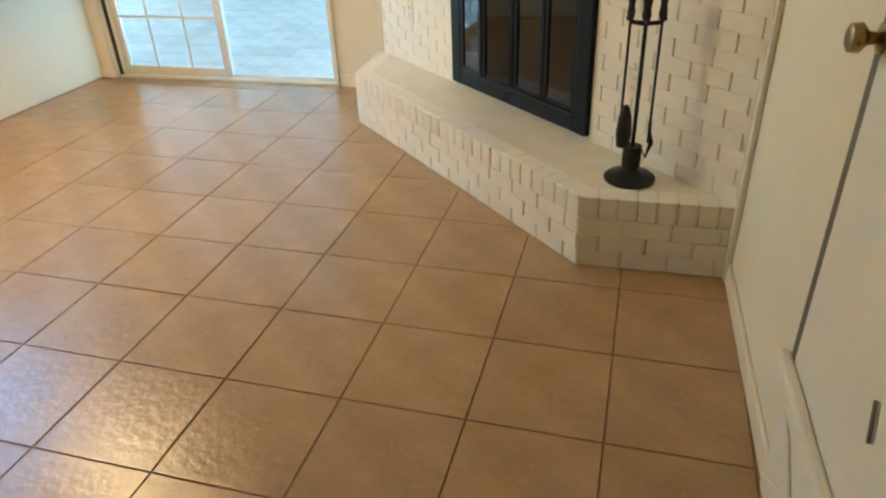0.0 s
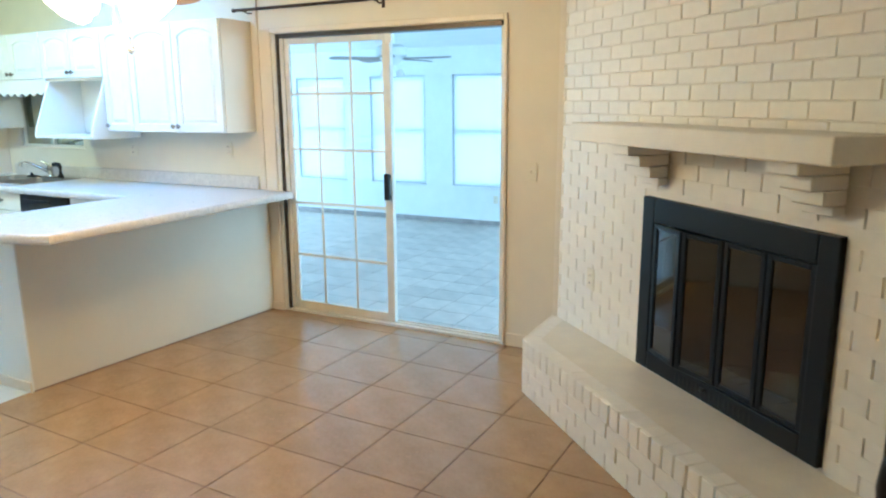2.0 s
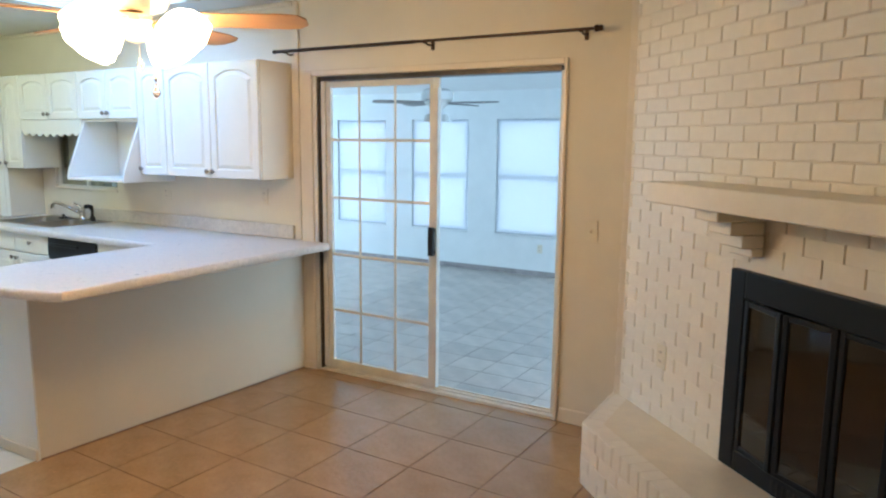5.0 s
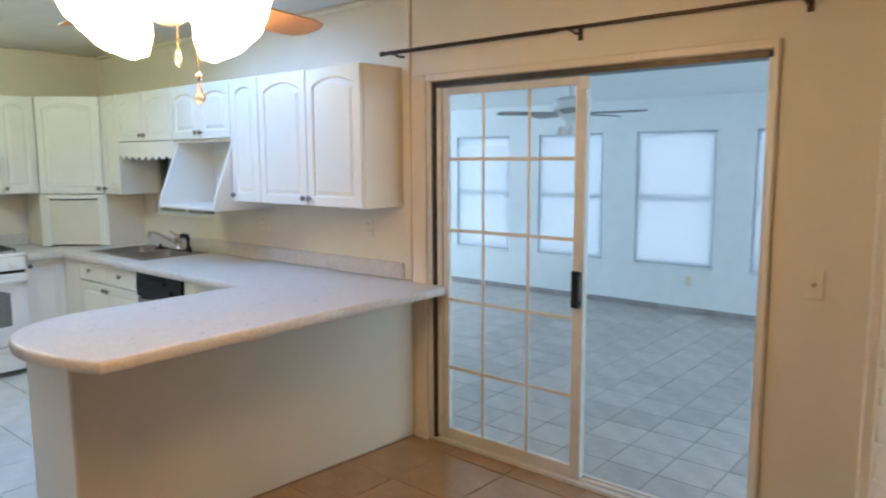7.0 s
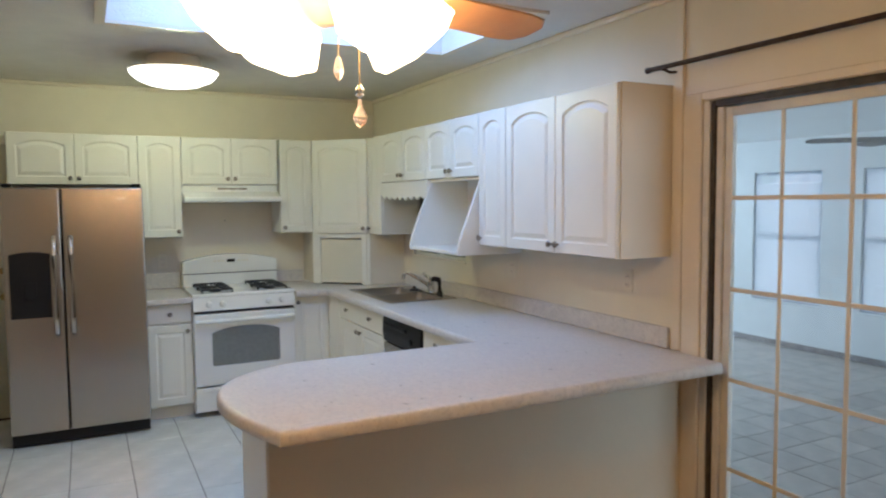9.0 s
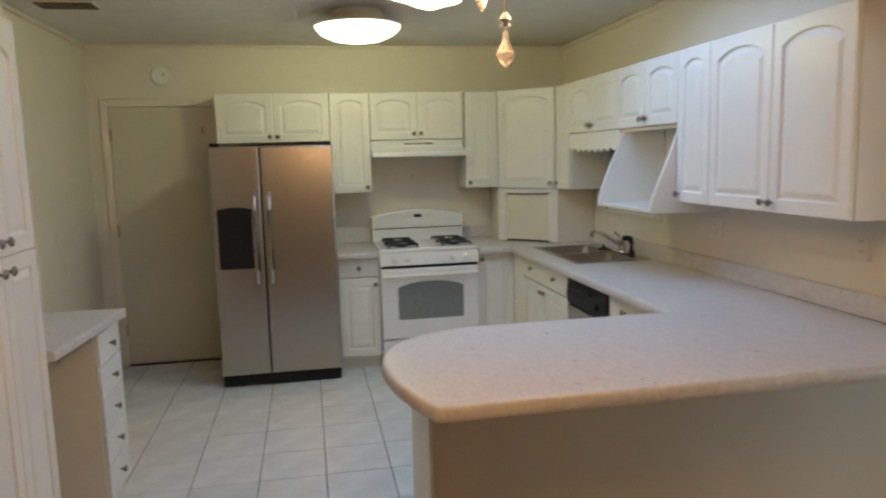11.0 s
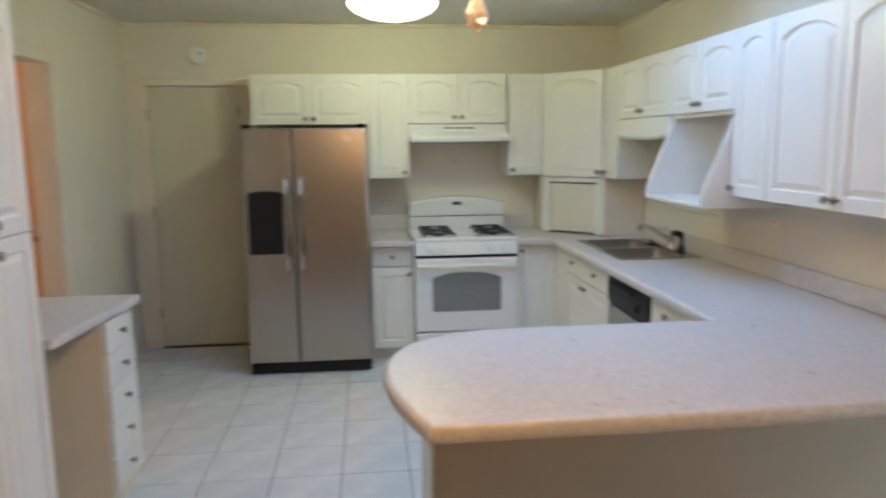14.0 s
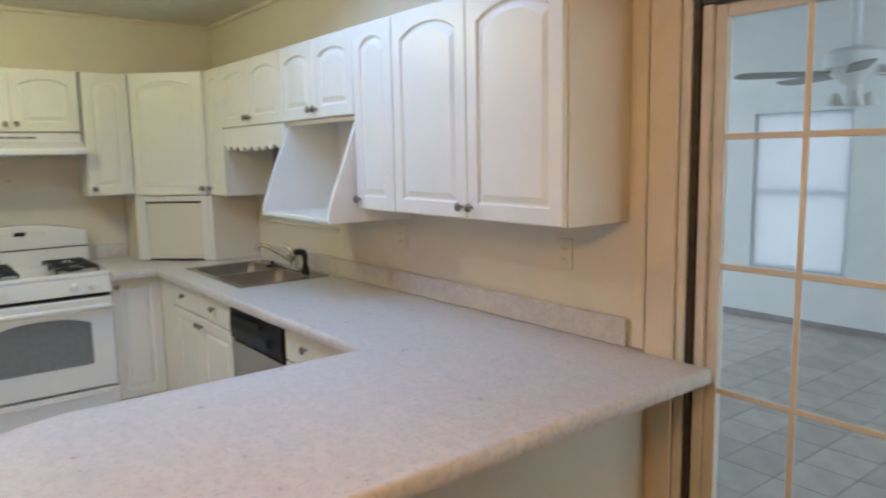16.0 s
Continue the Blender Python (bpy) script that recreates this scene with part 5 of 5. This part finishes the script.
def cut(poly, axis, limit, sign):
    """A polygon cut by a line x or y = limit; sign 1 keeps what lies above it."""
    out = []
    for p, q in zip(poly, poly[1:] + poly[:1]):
        dp, dq = sign * (p[axis] - limit), sign * (q[axis] - limit)
        if dp >= 0:
            out.append(p)
        if dp * dq < 0:
            k = dp / (dp - dq)
            out.append((p[0] + k * (q[0] - p[0]), p[1] + k * (q[1] - p[1])))
    return out


def tile_floor(parent, x0, x1, y0, y1, gx, gy, px, py, gap, mat, z=0.0, thick=0.0045, skip=None, turn=0.0, joined=False):
    """Tiles on a grid through (gx, gy), turned by so many degrees about it; joined: as one mesh."""
    points, faces = [], []
    ca, sa = math.cos(radians(turn)), math.sin(radians(turn))
    n = int(math.hypot(x1 - x0, y1 - y0) / min(px, py)) + 2
    for i in range(-n, n):
        for j in range(-n, n):
            a, c = i * px + gap / 2, (i + 1) * px - gap / 2
            d, e = j * py + gap / 2, (j + 1) * py - gap / 2
            poly = [(gx + u * ca - v * sa, gy + u * sa + v * ca) for u, v in ((a, d), (c, d), (c, e), (a, e))]
            xs, ys = [p[0] for p in poly], [p[1] for p in poly]
            if max(xs) < x0 + 0.01 or min(xs) > x1 - 0.01 or max(ys) < y0 + 0.01 or min(ys) > y1 - 0.01:
                continue
            if skip and skip(min(xs), max(xs), min(ys), max(ys)):
                continue
            zt = z - thick + rnd.uniform(-0.0004, 0.0004)
            if not joined and min(xs) >= x0 and max(xs) <= x1 and min(ys) >= y0 and max(ys) <= y1:
                piece("tile", c - a, e - d, thick, 0.0015, mat, Matrix.Translation((poly[0][0], poly[0][1], zt)) @ pose(0, 0, 0, 0, 0, turn), parent)
                continue
            for axis, limit, sign in ((0, x0, 1), (0, x1, -1), (1, y0, 1), (1, y1, -1)):
                poly = cut(poly, axis, limit, sign) if poly else poly
            if len(poly) < 3:
                continue
            k = len(poly)
            ox, oy = poly[0]
            if joined:
                o = len(points)
                points += [(p[0], p[1], zt) for p in poly] + [(p[0], p[1], zt + thick) for p in poly]
                faces += [tuple(range(o + k, o + 2 * k))] + [(o + u, o + (u + 1) % k, o + k + (u + 1) % k, o + k + u) for u in range(k)]
                continue
            me = bpy.data.meshes.new("tile")
            me.from_pydata([(p[0] - ox, p[1] - oy, 0) for p in poly] + [(p[0] - ox, p[1] - oy, thick) for p in poly], [], [tuple(range(k))[::-1], tuple(range(k, 2 * k))] + [(u, (u + 1) % k, k + (u + 1) % k, k + u) for u in range(k)])
            me.materials.append(mat)
            ob = new("tile", me)
            ob.matrix_world = Matrix.Translation((ox, oy, zt))
            ob.parent = parent
    if joined:
        me = bpy.data.meshes.new("tiles")
        me.from_pydata(points, [], faces)
        me.materials.append(mat)
        ob = new("far_tiles", me)
        ob.parent = parent
        tagged(ob, kind="stuff")


tile_floor(bpy.data.objects["floor_den"], -0.28, EX, DS, -0.001, 2.934, -2.208, 0.4035, 0.4025, 0.005, M_TILE, skip=lambda a, c, d, e: a > 2.2 and d > -0.6, turn=-1.7)
tile_floor(bpy.data.objects["floor_kitchen"], WX, -0.284, KS, -0.001, -1.885, -2.545, 0.338, 0.337, 0.005, M_KTILE, skip=lambda a, c, d, e: d > -0.66)
tile_floor(bpy.data.objects["floor_sunroom"], -1.8, 2.3, 0.142, SUNROOM_Y - 0.015, 0.68, 1.13, 0.31, 0.306, 0.006, M_STILE, z=SUNROOM_Z)
for a, c in ((-6.5, -1.8), (2.3, 5.5)):
    tile_floor(bpy.data.objects["floor_sunroom"], a, c, 0.142, SUNROOM_Y - 0.015, 0.68, 1.13, 0.31, 0.306, 0.006, M_STILE, z=SUNROOM_Z, joined=True)

BW, BH, GAP = 0.176, 0.0658, 0.0055
FACE = CH @ pose(0, 0.006, 0, 90)  # local x along the wall, y up, z out of it
count = 0
loose = bmesh.new()
rows = int((CEIL - HZ) / BH) + 1
for r in range(rows):
    z0 = HZ + r * BH
    low = z0 < 1.35  # below the mantel thick paint fills the bed joints and leaves the upright ones open
    z1 = min(z0 + BH - (0.0003 if low else 0.004), CEIL - 0.002)
    if z1 - z0 < 0.02:
        continue
    off = -BW / 2 * (r % 2)
    k = 0
    while off + k * BW < CHL:
        a, c = max(0.0, off + k * BW), min(CHL, off + (k + 1) * BW - (0.008 if low else GAP))
        k += 1
        spans = [(a, c)]
        if z1 > HZ and z0 < FZ + 0.005:
            spans = [(a, min(c, FX0 - 0.006)), (max(a, FX1 + 0.006), c)]
        for p, q in spans:
            if q - p < 0.02:
                continue
            proud = 0.0046 + rnd.uniform(0, 0.0002) if low else 0.0035 + rnd.uniform(0, 0.0012)
            if z0 < 1.95:
                lean = 0.0 if low else 1.0
                piece("brick", q - p, z1 - z0, 0.010, 0.003, M_BRICK, FACE @ pose(p, z0, proud - 0.010, lean * rnd.uniform(-0.4, 0.4), lean * rnd.uniform(-0.3, 0.3), lean * rnd.uniform(-0.15, 0.15)), chimney, bed=0.0002 if low else 0.003)
                count += 1
            else:
                t_ = box(p, q, z0, z1, 0, proud, 0.0035)
                join(loose, moved(t_, FACE @ Matrix.Translation((0, 0, -0.001))))
part("upper_bricks", loose, M_BRICK, chimney, kind="stuff")
b = bmesh.new()
for r in range(rows):
    box(2.141, 2.154, -0.165 + (0.05 if r % 2 else 0), -0.002, HZ + r * BH, min(HZ + (r + 1) * BH - GAP, CEIL - 0.002), 0.003, bm=b)
part("return_bricks", b, M_BRICK, chimney, kind="stuff")

# hearth faces: a soldier course over three stretcher courses
sides = [((2.14, -0.001), (2.14, -0.665)), ((2.14, -0.665), (3.56, -2.09)), ((3.56, -2.09), (EX - 0.002, -2.09))]
for (ax, ay), (bx, by_) in sides:
    L = math.hypot(bx - ax, by_ - ay)
    m = Matrix.Translation((ax, ay, 0)) @ pose(0, 0, 0, 0, 0, math.degrees(math.atan2(by_ - ay, bx - ax))) @ pose(0, 0.014, 0, 90)
    nsold = max(1, round(L / 0.074))
    sw = L / nsold
    for i in range(nsold):
        piece("brick", sw - 0.008, 0.092, 0.013, 0.0035, M_BRICK, m @ pose(i * sw + 0.004, 0.212, rnd.uniform(-0.0015, 0.0015), 0, 0, rnd.uniform(-0.4, 0.4)), hearth)
    for r in range(3):
        off = -BW / 2 * (r % 2)
        k = 0
        while off + k * BW < L:
            a, c = max(0.002, off + k * BW), min(L - 0.002, off + (k + 1) * BW - 0.008)
            k += 1
            if c - a > 0.02:
                piece("brick", c - a, 0.0694, 0.012, 0.0028, M_BRICK, m @ pose(a, 0.003 + r * 0.0695, rnd.uniform(-0.0003, 0.0003) + (0.0015 if r % 2 else 0.0)), hearth, bed=0.0010)
# top faces of the soldier course
for (ax, ay), (bx, by_) in sides:
    L = math.hypot(bx - ax, by_ - ay)
    m = Matrix.Translation((ax, ay, HZ - 0.010)) @ pose(0, 0, 0, 0, 0, math.degrees(math.atan2(by_ - ay, bx - ax)))
    nsold = max(1, round(L / 0.074))
    sw = L / nsold
    for i in range(nsold):
        piece("brick", sw - 0.003, 0.080, 0.0092, 0.002, M_BRICK, m @ pose(i * sw + 0.0015, 0.016, rnd.uniform(-0.0006, 0.0006)), hearth)
